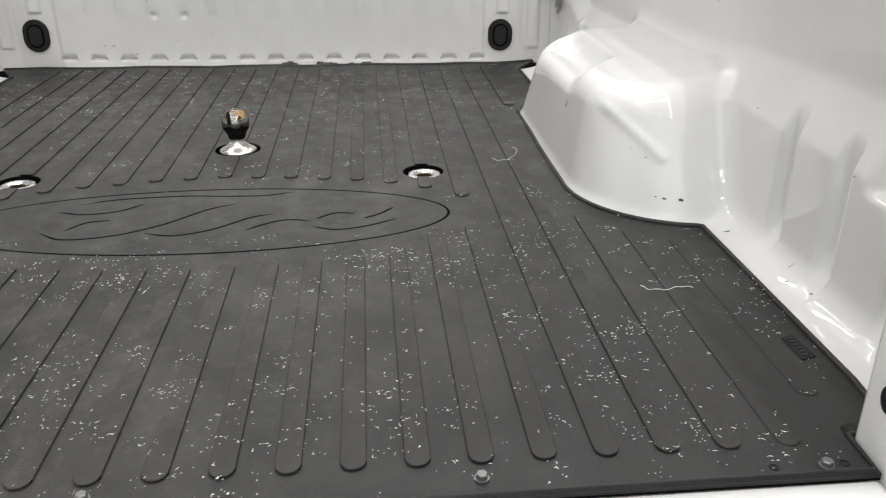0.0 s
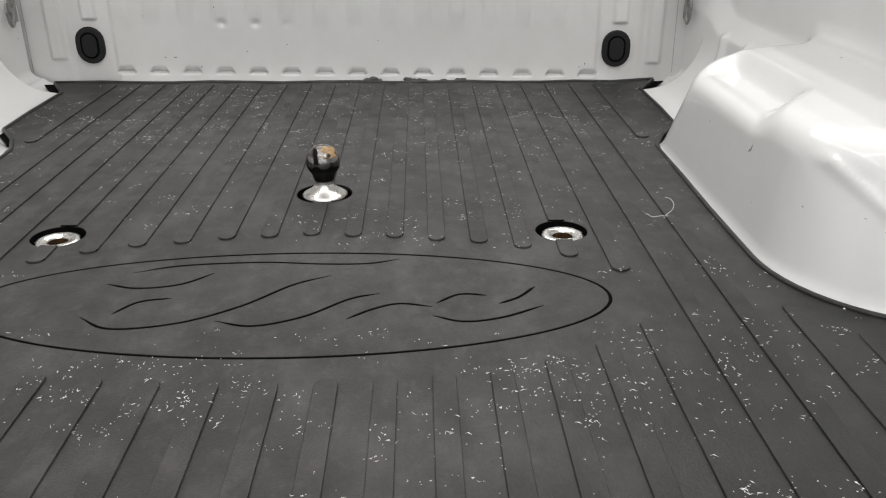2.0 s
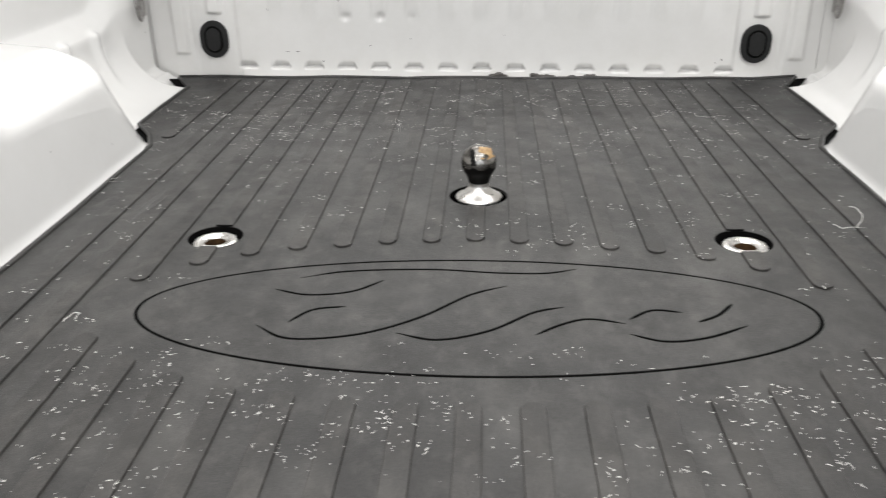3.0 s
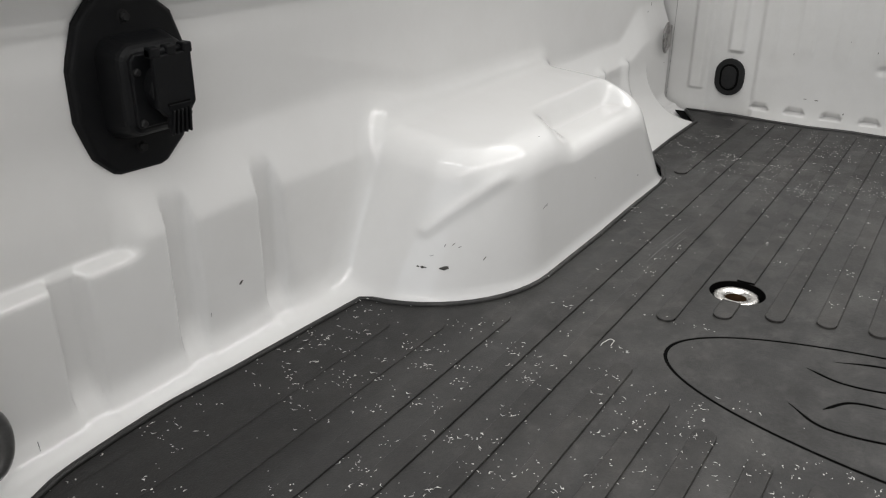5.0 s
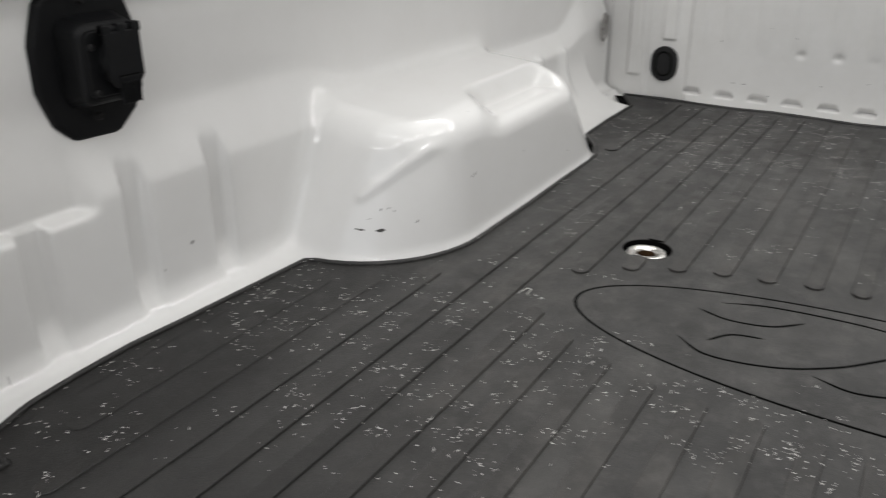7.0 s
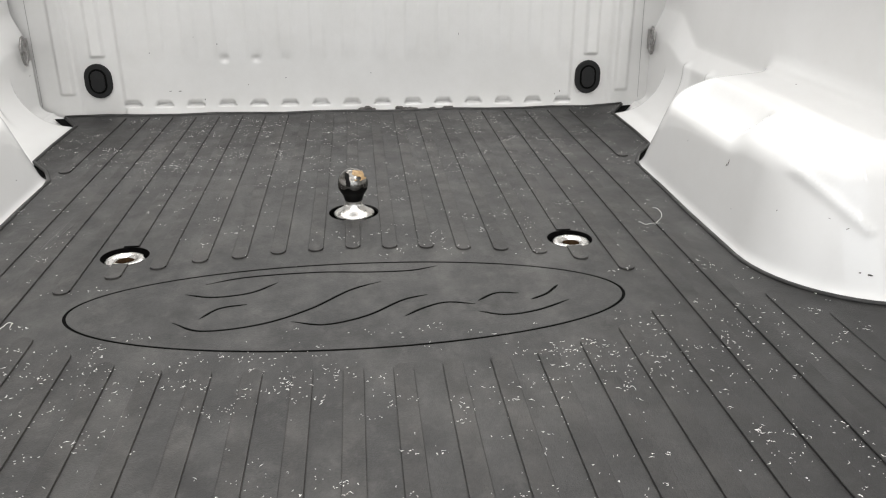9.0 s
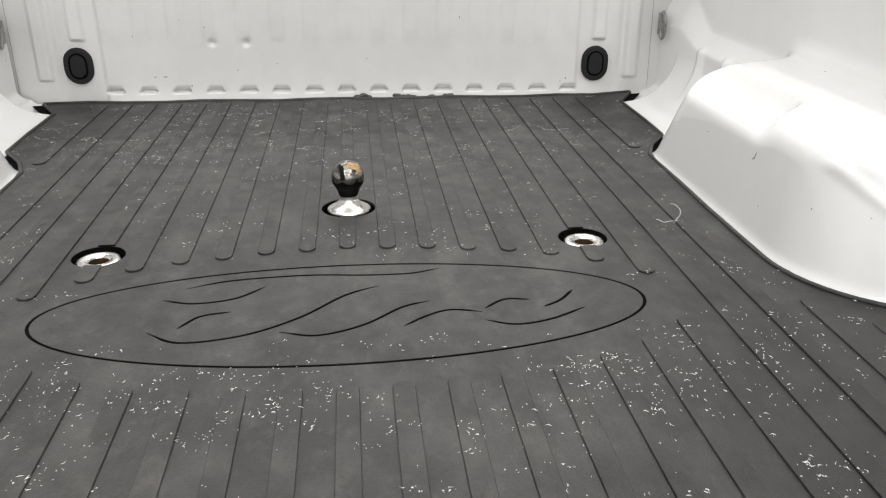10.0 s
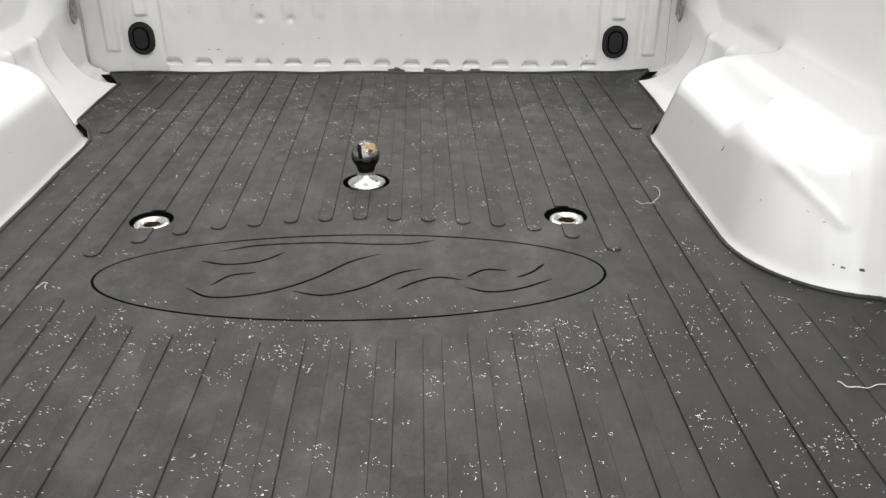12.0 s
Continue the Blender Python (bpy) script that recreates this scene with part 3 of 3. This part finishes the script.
# ---- hitch ball and receivers ----
def hitch_ball(m):
    t = empty("hitch_ball", m, "worn chrome gooseneck hitch ball with rusty top in a round hole", "hitch ball")
    R, zc = 0.0293, 0.0605
    prof = [(R * math.sin(math.radians(a)), zc + R * math.cos(math.radians(a))) for a in range(8, 134, 6)]
    part("ball", lathe([(0, zc + R * 0.985), (0.004, zc + R * 0.985), *prof, (0.0172, 0.0365), (0.0160, 0.0300), (0, 0.0300)]), BALL_STEEL, t, "scratched dark chrome ball", smooth=True)
    part("neck", lathe(((0, 0.031), (0.0172, 0.031), (0.0165, 0.025), (0.0166, 0.020), (0.0178, 0.0175), (0.0205, 0.0130), (0.0255, 0.0088), (0.0320, 0.0048), (0.0375, 0.0019), (0.0398, -0.0006), (0.0385, -0.0035), (0, -0.0035))), STEEL, t, "bright flared steel neck", smooth=True)
    # black taper from the ball's underside down to the neck
    part("grease_collar", lathe([(R * math.sin(math.radians(a)) + 0.0003, zc + R * math.cos(math.radians(a))) for a in range(106, 128, 5)] + [(0.0212, 0.0392), (0.0190, 0.0335), (0.0178, 0.0285), (0.0168, 0.0262)]), BALL_BLACK, t, "black collar under the ball", smooth=True)
    # socket coloured near black, shade of the recess painted in
    part("socket", lathe(((0, -0.028), (0.0492, -0.028), (0.0500, -0.0012), (0.0525, -0.0020), (0.0525, -0.034), (0, -0.034))), GAP, t, "round socket coloured dark for its shade", smooth=False)
    bm = bmesh.new()
    bmesh.ops.create_icosphere(bm, subdivisions=5, radius=R + 0.0004)
    rnd = [v for v in bm.verts if not (Vector((0.42, -0.45, 0.80)).normalized().angle(v.co) < 0.46 + 0.55 * noise.noise(v.co * 120))]
    bmesh.ops.delete(bm, geom=rnd, context="VERTS")
    bmesh.ops.translate(bm, verts=bm.verts, vec=(0, 0, zc))
    part("rust_patch", bm, RUST, t, "tan rust and grease patch", smooth=True)
    # ragged-edged black layer over the lower half of the ball
    bm = bmesh.new()
    bmesh.ops.create_icosphere(bm, subdivisions=5, radius=R + 0.0002)
    away = [v for v in bm.verts if v.co.z > -0.004 + 0.006 * noise.noise(v.co * 60) or v.co.z < -0.0255]
    bmesh.ops.delete(bm, geom=away, context="VERTS")
    bmesh.ops.translate(bm, verts=bm.verts, vec=(0, 0, zc))
    part("grease_film", bm, BALL_BLACK, t, "black film on the ball's underside", smooth=True)
    bm = bmesh.new()
    bmesh.ops.create_icosphere(bm, subdivisions=5, radius=R + 0.0003)
    away = [v for v in bm.verts if not (v.co.y < 0 and abs(v.co.x + 0.0095 + 0.12 * (v.co.z - 0.012) + 0.0008 * noise.noise(v.co * 300)) < 0.0050 and 0.002 < v.co.z < 0.0255)]
    bmesh.ops.delete(bm, geom=away, context="VERTS")
    bmesh.ops.translate(bm, verts=bm.verts, vec=(0, 0, zc))
    part("wear_mark", bm, BALL_BLACK, t, "dark worn scrape", smooth=True)
    return t


hitch_ball(pose(0.003, 0.178, 0))


def receiver(m):
    t = empty("hitch_receiver", m, "bright steel hitch receiver cup with rusty bore under the mat", "hitch receiver", "receivers in the mat")
    for nm, prof, mat, lab in (
        ("collar", ((0.0150, -0.0130), (0.0158, -0.0075), (0.0190, -0.0040), (0.0285, -0.0030), (0.0330, -0.0048), (0.0342, -0.0090), (0.0342, -0.040), (0.0150, -0.040), (0.0150, -0.0130)), BRIGHT_STEEL, "bright worn steel collar"),
        ("bore", ((0, -0.0420), (0.009, -0.0400), (0.0140, -0.0350), (0.0149, -0.0090), (0.0154, -0.0078)), RUST_DARK, "brown rusty bore"),
    ):
        bm = lathe(prof)
        for v in bm.verts:
            v.co.y -= 0.0045
            v.co *= 1 + 0.03 * noise.noise(v.co * 160) if nm == "bore" else 1
        part(nm, bm, mat, t, lab, smooth=True)
    # liner coloured near black to paint the shade inside the hole
    part("well", lathe(((0.0378, -0.050), (0.0425, -0.050), (0.0425, -0.0015), (0.0405, -0.0010), (0.0400, -0.046), (0.0378, -0.046))), GAP, t, "near-black liner painting the hole's shade")
    return t


first = receiver(pose(-0.392, 0.0, 0, 0, 0, 0))
copy_thing(first, pose(0.392, 0.0, 0, 0, 0, 25))


# ---- trailer socket on the bed side ----
def trailer_socket(m):
    """Built facing +z, its top towards +y."""
    t = empty("trailer_socket", m, "black plastic trailer socket with flip cover on the bed side", "trailer socket")
    octo = [(-0.030, -0.099), (0.026, -0.101), (0.036, -0.098), (0.064, -0.074), (0.080, -0.036), (0.081, 0.030), (0.066, 0.072), (0.030, 0.100), (-0.020, 0.102), (-0.030, 0.098), (-0.056, 0.070), (-0.073, 0.024), (-0.074, -0.030), (-0.060, -0.074), (-0.038, -0.096)]
    part("mounting_plate", prism(octo, -0.002, 0.008, 0.005, 3, 0.97), PLASTIC, t)
    hood = []
    for cx, cy, a0 in ((0.038, 0.032, 0), (-0.020, 0.032, 90), (-0.020, -0.036, 180), (0.038, -0.036, 270)):
        hood += [(cx + 0.022 * math.cos(math.radians(a0 + 15 * k)), cy + 0.022 * math.sin(math.radians(a0 + 15 * k))) for k in range(7)]
    part("housing", prism(hood, 0.006, 0.043, 0.010, 4, 0.84), PLASTIC, t)
    flange = part("flange", prism([(-0.024, -0.040), (0.040, -0.040), (0.044, -0.036), (0.044, 0.032), (0.038, 0.038), (-0.022, 0.038), (-0.028, 0.032), (-0.028, -0.036)], 0.042, 0.047, 0.002, 2), PLASTIC, t)
    barrel = lathe(((0, 0.060), (0.023, 0.060), (0.026, 0.057), (0.028, 0.045), (0, 0.045)))
    bmesh.ops.translate(barrel, verts=barrel.verts, vec=(0.012, 0, 0))
    part("socket_barrel", barrel, PLASTIC, t, smooth=False)
    cover = part("cover", prism([(-0.004, -0.029), (0.028, -0.029), (0.037, -0.018), (0.037, 0.034), (0.035, 0.037), (-0.011, 0.037), (-0.013, 0.034), (-0.013, -0.018)], 0.059, 0.065, 0.002, 2), PLASTIC, t, "black flip cover")
    lean = Matrix.Translation((0.014, -0.020, 0.064)) @ Matrix.Rotation(math.radians(9), 4, "X")
    for k in range(5):
        x = -0.0105 + 0.00525 * k
        bm = box(-0.0013, 0.0013, -0.030, -0.002, 0.000, 0.0055, 0.0008, 1)
        bmesh.ops.transform(bm, matrix=lean @ Matrix.Translation((x, 0, 0)) @ Matrix.Rotation(0.03 * (k - 2), 4, "Z"), verts=bm.verts)
        part("tab_ridge", bm, PLASTIC, cover)
    bm = prism([(-0.015, 0.004), (-0.014, -0.022), (-0.010, -0.031), (0.010, -0.031), (0.014, -0.022), (0.015, 0.004)], -0.003, 0.002, 0.0012, 2)
    bmesh.ops.transform(bm, matrix=lean, verts=bm.verts)
    part("pull_tab", bm, PLASTIC, cover)
    # near-black bar laid on the cover paints the slot's shade
    part("cover_slot", box(-0.002, 0.028, -0.0175, -0.0145, 0.0645, 0.0658, 0.0003, 1), GAP, cover, "dark bar painting a shaded slot above the tab")
    part("hinge", tube([(-0.015, 0.039, 0.058), (0.039, 0.039, 0.058)], 0.0042, sides=10), PLASTIC, cover, smooth=True)
    for x in (-0.009, 0.012, 0.033):
        part("hinge_knuckle", box(x - 0.006, x + 0.006, 0.034, 0.0455, 0.053, 0.0655, 0.002, 2), PLASTIC, cover)
    for x, y in ((-0.022, -0.034), (0.038, -0.034), (-0.022, 0.020), (0.038, 0.031)):
        bm = lathe(((0, 0.0510), (0.0026, 0.0510), (0.0042, 0.0495), (0.0042, 0.047)), 14)
        bmesh.ops.translate(bm, verts=bm.verts, vec=(x, y, 0))
        part("screw", bm, RUBBER_DARK, flange)
    for y in (-0.071, 0.071):
        bm = lathe(((0, 0.0145), (0.004, 0.0145), (0.0055, 0.0125), (0.0055, 0.009), (0.0080, 0.0085), (0.0080, 0.006)), 8)
        bmesh.ops.translate(bm, verts=bm.verts, vec=(0, y, 0))
        part("plate_screw", bm, RUBBER_DARK, t)
    return t


trailer_socket(Matrix.Translation((-0.937, -0.612, 0.362)) @ Matrix(((0, 0, 1, 0), (1, 0, 0, 0), (0, 1, 0, 0), (0, 0, 0, 1))))


# ---- tie-down rings ----
def tie_down(m, label, metal, thick):
    t = empty("tie_down_ring", m, label, "tie-down ring", "tie-down rings of the bed")
    pts = []
    for k in range(28):
        a = 2 * math.pi * k / 28
        pts.append((0.022 * math.cos(a) * (1.0 if math.cos(a) > 0 else 0.7), 0.036 * math.sin(a), 0.007))
    bm = tube(pts, thick, True, 10)
    for v in bm.verts:
        v.co.z = 0.007 + (v.co.z - 0.007) * 0.6
    part("ring", bm, metal, t, smooth=True)
    part("bracket", prism([(-0.034, -0.030), (-0.016, -0.030), (-0.012, -0.024), (-0.012, 0.024), (-0.016, 0.030), (-0.034, 0.030)], -0.003, 0.009, 0.003), metal, t)
    return t


SIDE_R = Matrix(((0, 0, -1, 0), (-1, 0, 0, 0), (0, 1, 0, 0), (0, 0, 0, 1)))
SIDE_L = Matrix(((0, 0, 1, 0), (1, 0, 0, 0), (0, 1, 0, 0), (0, 0, 0, 1)))
tie_down(Matrix.Translation((-0.880, -0.877, 0.068)) @ SIDE_L, "grey cast tie-down ring hanging on the white bed side", GALV, 0.0082)
tie_down(Matrix.Translation((0.874, -0.868, 0.068)) @ SIDE_R @ pose(0, 0, 0, 0, 0, 180), "grey cast tie-down ring half hidden by the rear post", GALV, 0.0082)
for s, side in ((-1, SIDE_L), (1, SIDE_R @ pose(0, 0, 0, 0, 0, 180))):
    tie_down(Matrix.Translation((s * 0.893, 1.040, 0.190)) @ side @ pose(0, 0, 0, 0, 0, 180), "worn steel tie-down ring in the front corner of the bed", BRIGHT_CAST, 0.0056)

floor_me = flat_curve("bed_floor", [[(-0.64, -0.985), (0.64, -0.985), (0.64, 1.09), (-0.64, 1.12)], *[ring_points(x, y, r + 0.002, r + 0.002) for x, y, r in HOLES]], 0.003)
floor_part = part("floor_panel", floor_me, PAINT, bed)
floor_part.location.z = -0.0125


# ---- mat fittings ----
def mat_bolt(m):
    t = empty("mat_bolt", m, "grey hex bolt head with washer at the mat's rear edge", "bolt", "bolts along the mat")
    part("washer", lathe(((0.004, 0.0), (0.0078, 0.0), (0.0078, 0.0015), (0.004, 0.0015)), 20), GALV, t)
    part("head", lathe(((0, 0.0075), (0.0050, 0.0075), (0.0062, 0.0065), (0.0062, 0.001), (0, 0.001)), 6), GALV, t)
    return t


bolt = mat_bolt(pose(0.386, -0.930, 0.0, 0, 0, 10))
for x, y, a in ((0.004, -0.926, 35), (0.734, -0.941, 22), (-0.386, -0.930, 5), (-0.734, -0.941, 48)):
    copy_thing(bolt, pose(x, y, 0.0, 0, 0, a))
for s in (-1, 1):
    for x in (0.754, 0.680):
        part("eyelet", tube([(s * x + 0.0042 * math.cos(a * 0.3927), -0.939 + 0.0042 * math.sin(a * 0.3927), 0.0004) for a in range(16)], 0.0010, True, 6), RUBBER_DARK, mat_thing)
badge = part("maker_panel", prism([(0.806, -0.749), (0.827, -0.743), (0.823, -0.689), (0.805, -0.696)], 0.0, 0.0016, 0.0006, 1), RUBBER_DARK, mat_thing, "small moulded panel with raised bars")
for k in range(6):
    part("bar", box(0.8105, 0.8195 - 0.0015 * (k % 2), -0.7405 + 0.0078 * k, -0.7370 + 0.0078 * k, 0.0012, 0.0026, 0.0004, 1), RUBBER, badge)


# pale scratches rubbed into the mat beside the left wheel arch
for pts, h, w in ((((-0.546, 0.030), (-0.545, 0.085), (-0.541, 0.150), (-0.538, 0.212)), 0.0004, 0.0007), (((-0.552, 0.105), (-0.550, 0.135), (-0.546, 0.172)), 0.0004, 0.0005),
                  (((-0.528, 0.100), (-0.526, 0.130), (-0.522, 0.160)), 0.0042, 0.0006), (((-0.600, 0.150), (-0.597, 0.200), (-0.592, 0.240)), 0.0004, 0.0005)):
    part("scratch", prism(slot(pts, w), h - 0.0006, h), SCRATCH, mat_thing, "pale rubbed scratch")


# ---- loose flakes and threads on the mat ----
def inside_mat(x, y):
    hit = False
    for (x0, y0), (x1, y1) in zip(OUTLINE, OUTLINE[1:] + OUTLINE[:1]):
        if (y0 > y) != (y1 > y) and x < (x1 - x0) * (y - y0) / (y1 - y0) + x0:
            hit = not hit
    return hit


rng = random.Random(7)


def flake_field(spots):
    """Loose chips: single specks and small curled clusters."""
    verts, faces = [], []
    done = 0
    while done < spots:
        x, y = rng.uniform(-0.86, 0.84), rng.uniform(-0.95, 1.02)
        clump = noise.noise(Vector((x * 6, y * 6, 3.1))) + 0.7 * noise.noise(Vector((x * 23, y * 23, 8.7)))
        zone = 0.22 + 0.35 * (y < -0.3) + 0.3 * (-0.46 < y < -0.37 and abs(x) < 0.45) + 0.25 * (0.45 < y < 0.95) - 0.25 * (abs(x) < 0.38 and -0.36 < y < -0.08)
        if rng.random() > zone * max(0.09, 0.34 + 0.75 * clump):
            continue
        done += 1
        many = rng.choice((1, 1, 1, 1, 2, 2, 3, 4, 6, 9))
        spread = 0.0018 * many ** 0.7
        for _ in range(many):
            fx, fy = x + rng.gauss(0, spread * 1.9), y + rng.gauss(0, spread * 0.9)
            if not inside_mat(fx * 1.01, fy) or any(math.hypot(fx - hx, fy - hy) < r + 0.002 for hx, hy, r in HOLES):
                continue
            near = abs(fx / PITCH - round(fx / PITCH)) * PITCH < HALF
            oval_in = ((fx / 0.44) ** 2 + ((fy + 0.22) / 0.19) ** 2) < 1
            z = 0.0032 if near and not oval_in else 0.0003
            ln = min(0.0042, 0.00078 * rng.paretovariate(1.6))
            wd = max(0.0003, ln * rng.uniform(0.18, 0.75)) if ln < 0.0022 else rng.uniform(0.0003, 0.0006)
            a = rng.uniform(0, 6.283)
            ca, sa = math.cos(a), math.sin(a)
            k = len(verts)
            bend = rng.uniform(-0.5, 0.5) * ln
            for u, v, w in ((-ln, -bend, 0), (rng.uniform(-0.3, 0.3) * ln, -wd + bend, 0.0001), (ln, -bend * rng.uniform(0.3, 1), 0.0004), (rng.uniform(-0.3, 0.3) * ln, wd + bend, 0.0001), (0, bend, 0.0008), (0, bend, -0.0002)):
                verts.append((fx + u * ca - v * sa, fy + u * sa + v * ca, z + w))
            faces += [(k, k + 1, k + 4), (k + 1, k + 2, k + 4), (k + 2, k + 3, k + 4), (k + 3, k, k + 4), (k, k + 3, k + 5, k + 1), (k + 1, k + 5, k + 3, k + 2)]
    return mesh_from("flakes", verts, faces)


tagged(part("flakes", flake_field(2150), FLAKE), "pale dry flakes and chips scattered over the mat", "debris", kind="stuff")


def thread(points, radius, label):
    pts = [(q.x, q.y, 0.0036 + 0.001 * math.sin(k * 0.7)) for k, q in enumerate(smooth_line(points, 8))]
    return tagged(part("thread", tube(pts, radius, sides=5), FLAKE, smooth=True), label, "thread", "loose threads")


thread(((0.668, -0.541), (0.679, -0.553), (0.703, -0.555), (0.726, -0.548), (0.742, -0.553)), 0.0006, "pale curved thread lying on the mat")
thread(((0.540, 0.058), (0.552, 0.046), (0.580, 0.050)), 0.0005, "short pale thread lying on the mat")
thread(((0.571, 0.048), (0.592, 0.080), (0.602, 0.115), (0.594, 0.135)), 0.0005, "short curled pale thread on the mat")
thread(((-0.499, -0.267), (-0.498, -0.250), (-0.489, -0.244), (-0.488, -0.259)), 0.0005, "small curled pale thread on the mat")


# ---- scuffs and chips on the white paint ----
def form_point(s, x, y, z):
    """The nearest place on the bed side's skin, and its normal; s is the side."""
    p = np.array((x, y, z), float)
    for _ in range(8):
        v = side_form(*p)
        g = np.array([(side_form(*(p + 4e-4 * e)) - side_form(*(p - 4e-4 * e))) / 8e-4 for e in np.eye(3)])
        p = p - v * g / max(g @ g, 0.05)
    g = g / np.linalg.norm(g)
    return Vector((s * p[0], p[1], p[2])), Vector((s * g[0], g[1], g[2]))


panels = {1: bpy.data.objects["side_panel"], -1: bpy.data.objects["side_panel.001"], 0: bpy.data.objects["front_panel"]}


def scuff(place, normal, length, width, turn, panel):
    """A small ragged chip lying on the paint."""
    q = normal.to_track_quat("Z", "Y").to_matrix().to_4x4()
    m = Matrix.Translation(place + normal * 0.0004) @ q @ pose(0, 0, 0, 0, 0, turn)
    n, bm = 11, bmesh.new()
    ring = []
    for k in range(n):
        a = 2 * math.pi * k / n
        r = rng.uniform(0.55, 1.15)
        ring.append(bm.verts.new(m @ Vector((length * r * math.cos(a), width * r * math.sin(a), 0))))
    mid = bm.verts.new(m @ Vector((0, 0, 0.0004)))
    for k in range(n):
        bm.faces.new((ring[k], ring[(k + 1) % n], mid))
    return part("scuff", bm, SCUFF, panel)


for s, x, y, z, ln, wd, turn in (
    (-1, 0.748, -0.264, 0.050, 0.0080, 0.0032, 5), (-1, 0.776, -0.280, 0.051, 0.0055, 0.0018, 0), (-1, 0.783, -0.283, 0.052, 0.0025, 0.0016, 0),
    (-1, 0.746, -0.244, 0.082, 0.0040, 0.0006, 35), (-1, 0.757, -0.250, 0.080, 0.0028, 0.0007, 70), (-1, 0.738, -0.240, 0.078, 0.0030, 0.0005, 20),
    (-1, 0.707, -0.218, 0.059, 0.0040, 0.0011, 40), (-1, 0.677, -0.093, 0.106, 0.0065, 0.0008, 25), (-1, 0.677, -0.083, 0.108, 0.0040, 0.0007, 40),
    (-1, 0.893, -0.510, 0.086, 0.0045, 0.0017, 35), (-1, 0.769, -0.268, 0.067, 0.0060, 0.0004, 15), (-1, 0.900, -0.565, 0.062, 0.0028, 0.0005, 80),
    (-1, 0.888, -0.814, 0.025, 0.0090, 0.0004, 80), (-1, 0.672, 0.30, 0.05, 0.0018, 0.0012, 0), (-1, 0.676, 0.10, 0.10, 0.0015, 0.0010, 0),
    (-1, 0.670, 0.42, 0.03, 0.0045, 0.0012, 60), (-1, 0.72, -0.05, 0.19, 0.0015, 0.0012, 0),
    (1, 0.812, -0.299, 0.038, 0.0065, 0.0028, -10), (1, 0.785, -0.290, 0.038, 0.0040, 0.0018, 0), (1, 0.772, -0.284, 0.040, 0.0022, 0.0012, 0),
    (1, 0.680, 0.011, 0.130, 0.0085, 0.0013, 80), (1, 0.680, 0.016, 0.124, 0.0040, 0.0012, 60), (1, 0.897, -0.326, 0.207, 0.0022, 0.0016, 0),
    (1, 0.896, 0.216, 0.231, 0.0030, 0.0018, 0), (1, 0.872, -0.356, 0.007, 0.0070, 0.0016, 50), (1, 0.888, -0.527, 0.025, 0.0090, 0.0006, 70),
    (1, 0.937, -0.046, 0.331, 0.0020, 0.0015, 0), (1, 0.878, -0.550, 0.011, 0.0060, 0.0009, 20), (1, 0.884, -0.60, 0.02, 0.0035, 0.0014, 30),
    (1, 0.676, 0.20, 0.12, 0.0016, 0.0011, 0), (1, 0.674, -0.04, 0.06, 0.0016, 0.0012, 0), (1, 0.70, -0.16, 0.10, 0.0014, 0.0010, 0),
    (-1, 0.932, 1.021, 0.277, 0.0060, 0.0016, 70), (-1, 0.926, 0.985, 0.261, 0.0050, 0.0010, 20), (-1, 0.899, 1.080, 0.115, 0.0018, 0.0014, 0),
    (1, 0.76, -0.25, 0.10, 0.0028, 0.0006, 30), (1, 0.74, -0.23, 0.11, 0.0022, 0.0005, -20), (1, 0.90, -0.62, 0.19, 0.0018, 0.0013, 0),
):
    place, normal = form_point(s, x, y, z)
    scuff(place, normal, ln, wd, turn, panels[s])
for x, z, ln, wd, turn in ((-0.527, 0.056, 0.0050, 0.0010, 0), (-0.500, 0.056, 0.0055, 0.0012, 0), (-0.379, 0.190, 0.0010, 0.0030, 0), (-0.43, 0.030, 0.0016, 0.0030, 0),
                           (0.06, 0.10, 0.0018, 0.0014, 0), (-0.30, 0.072, 0.0026, 0.0012, 30), (0.32, 0.21, 0.0010, 0.0040, 0), (0.63, 0.036, 0.0014, 0.0034, 0), (0.615, 0.028, 0.0012, 0.0026, 0), (-0.19, 0.09, 0.0022, 0.0012, 20),
                           (-0.573, 0.167, 0.0008, 0.0032, 0), (-0.444, 0.211, 0.0010, 0.0014, 0)):
    scuff(Vector((x, float(wall_y(np.array(x), np.array(z))) - 0.0004, z)), Vector((0, -1, 0)), ln, wd, turn, panels[0])


# ---- dark crumbs caught between mat and front panel ----
def crumb(x, y, z, size):
    bm = bmesh.new()
    bmesh.ops.create_icosphere(bm, subdivisions=2, radius=size)
    for v in bm.verts:
        v.co = Vector((v.co.x * 1.7, v.co.y, v.co.z * 0.8)) * (1 + 0.45 * noise.noise(v.co / size * 1.3 + Vector((x * 40, y, 0))))
    ob = part("crumb", bm, SCUFF)
    ob.location = (x, y, z)
    return tagged(ob, "dark crumb of dirt at the mat's front edge", "crumb", "crumbs at the front edge")


for x, z, size in ((0.030, 0.006, 0.006), (0.048, 0.008, 0.008), (0.062, 0.005, 0.005), (0.140, 0.007, 0.008), (0.156, 0.005, 0.006), (0.172, 0.005, 0.006), (0.186, 0.004, 0.005), (0.238, 0.004, 0.006), (0.278, 0.005, 0.007), (0.291, 0.005, 0.007)):
    crumb(x, 1.062 - 0.02 * x, z - 0.004, size)
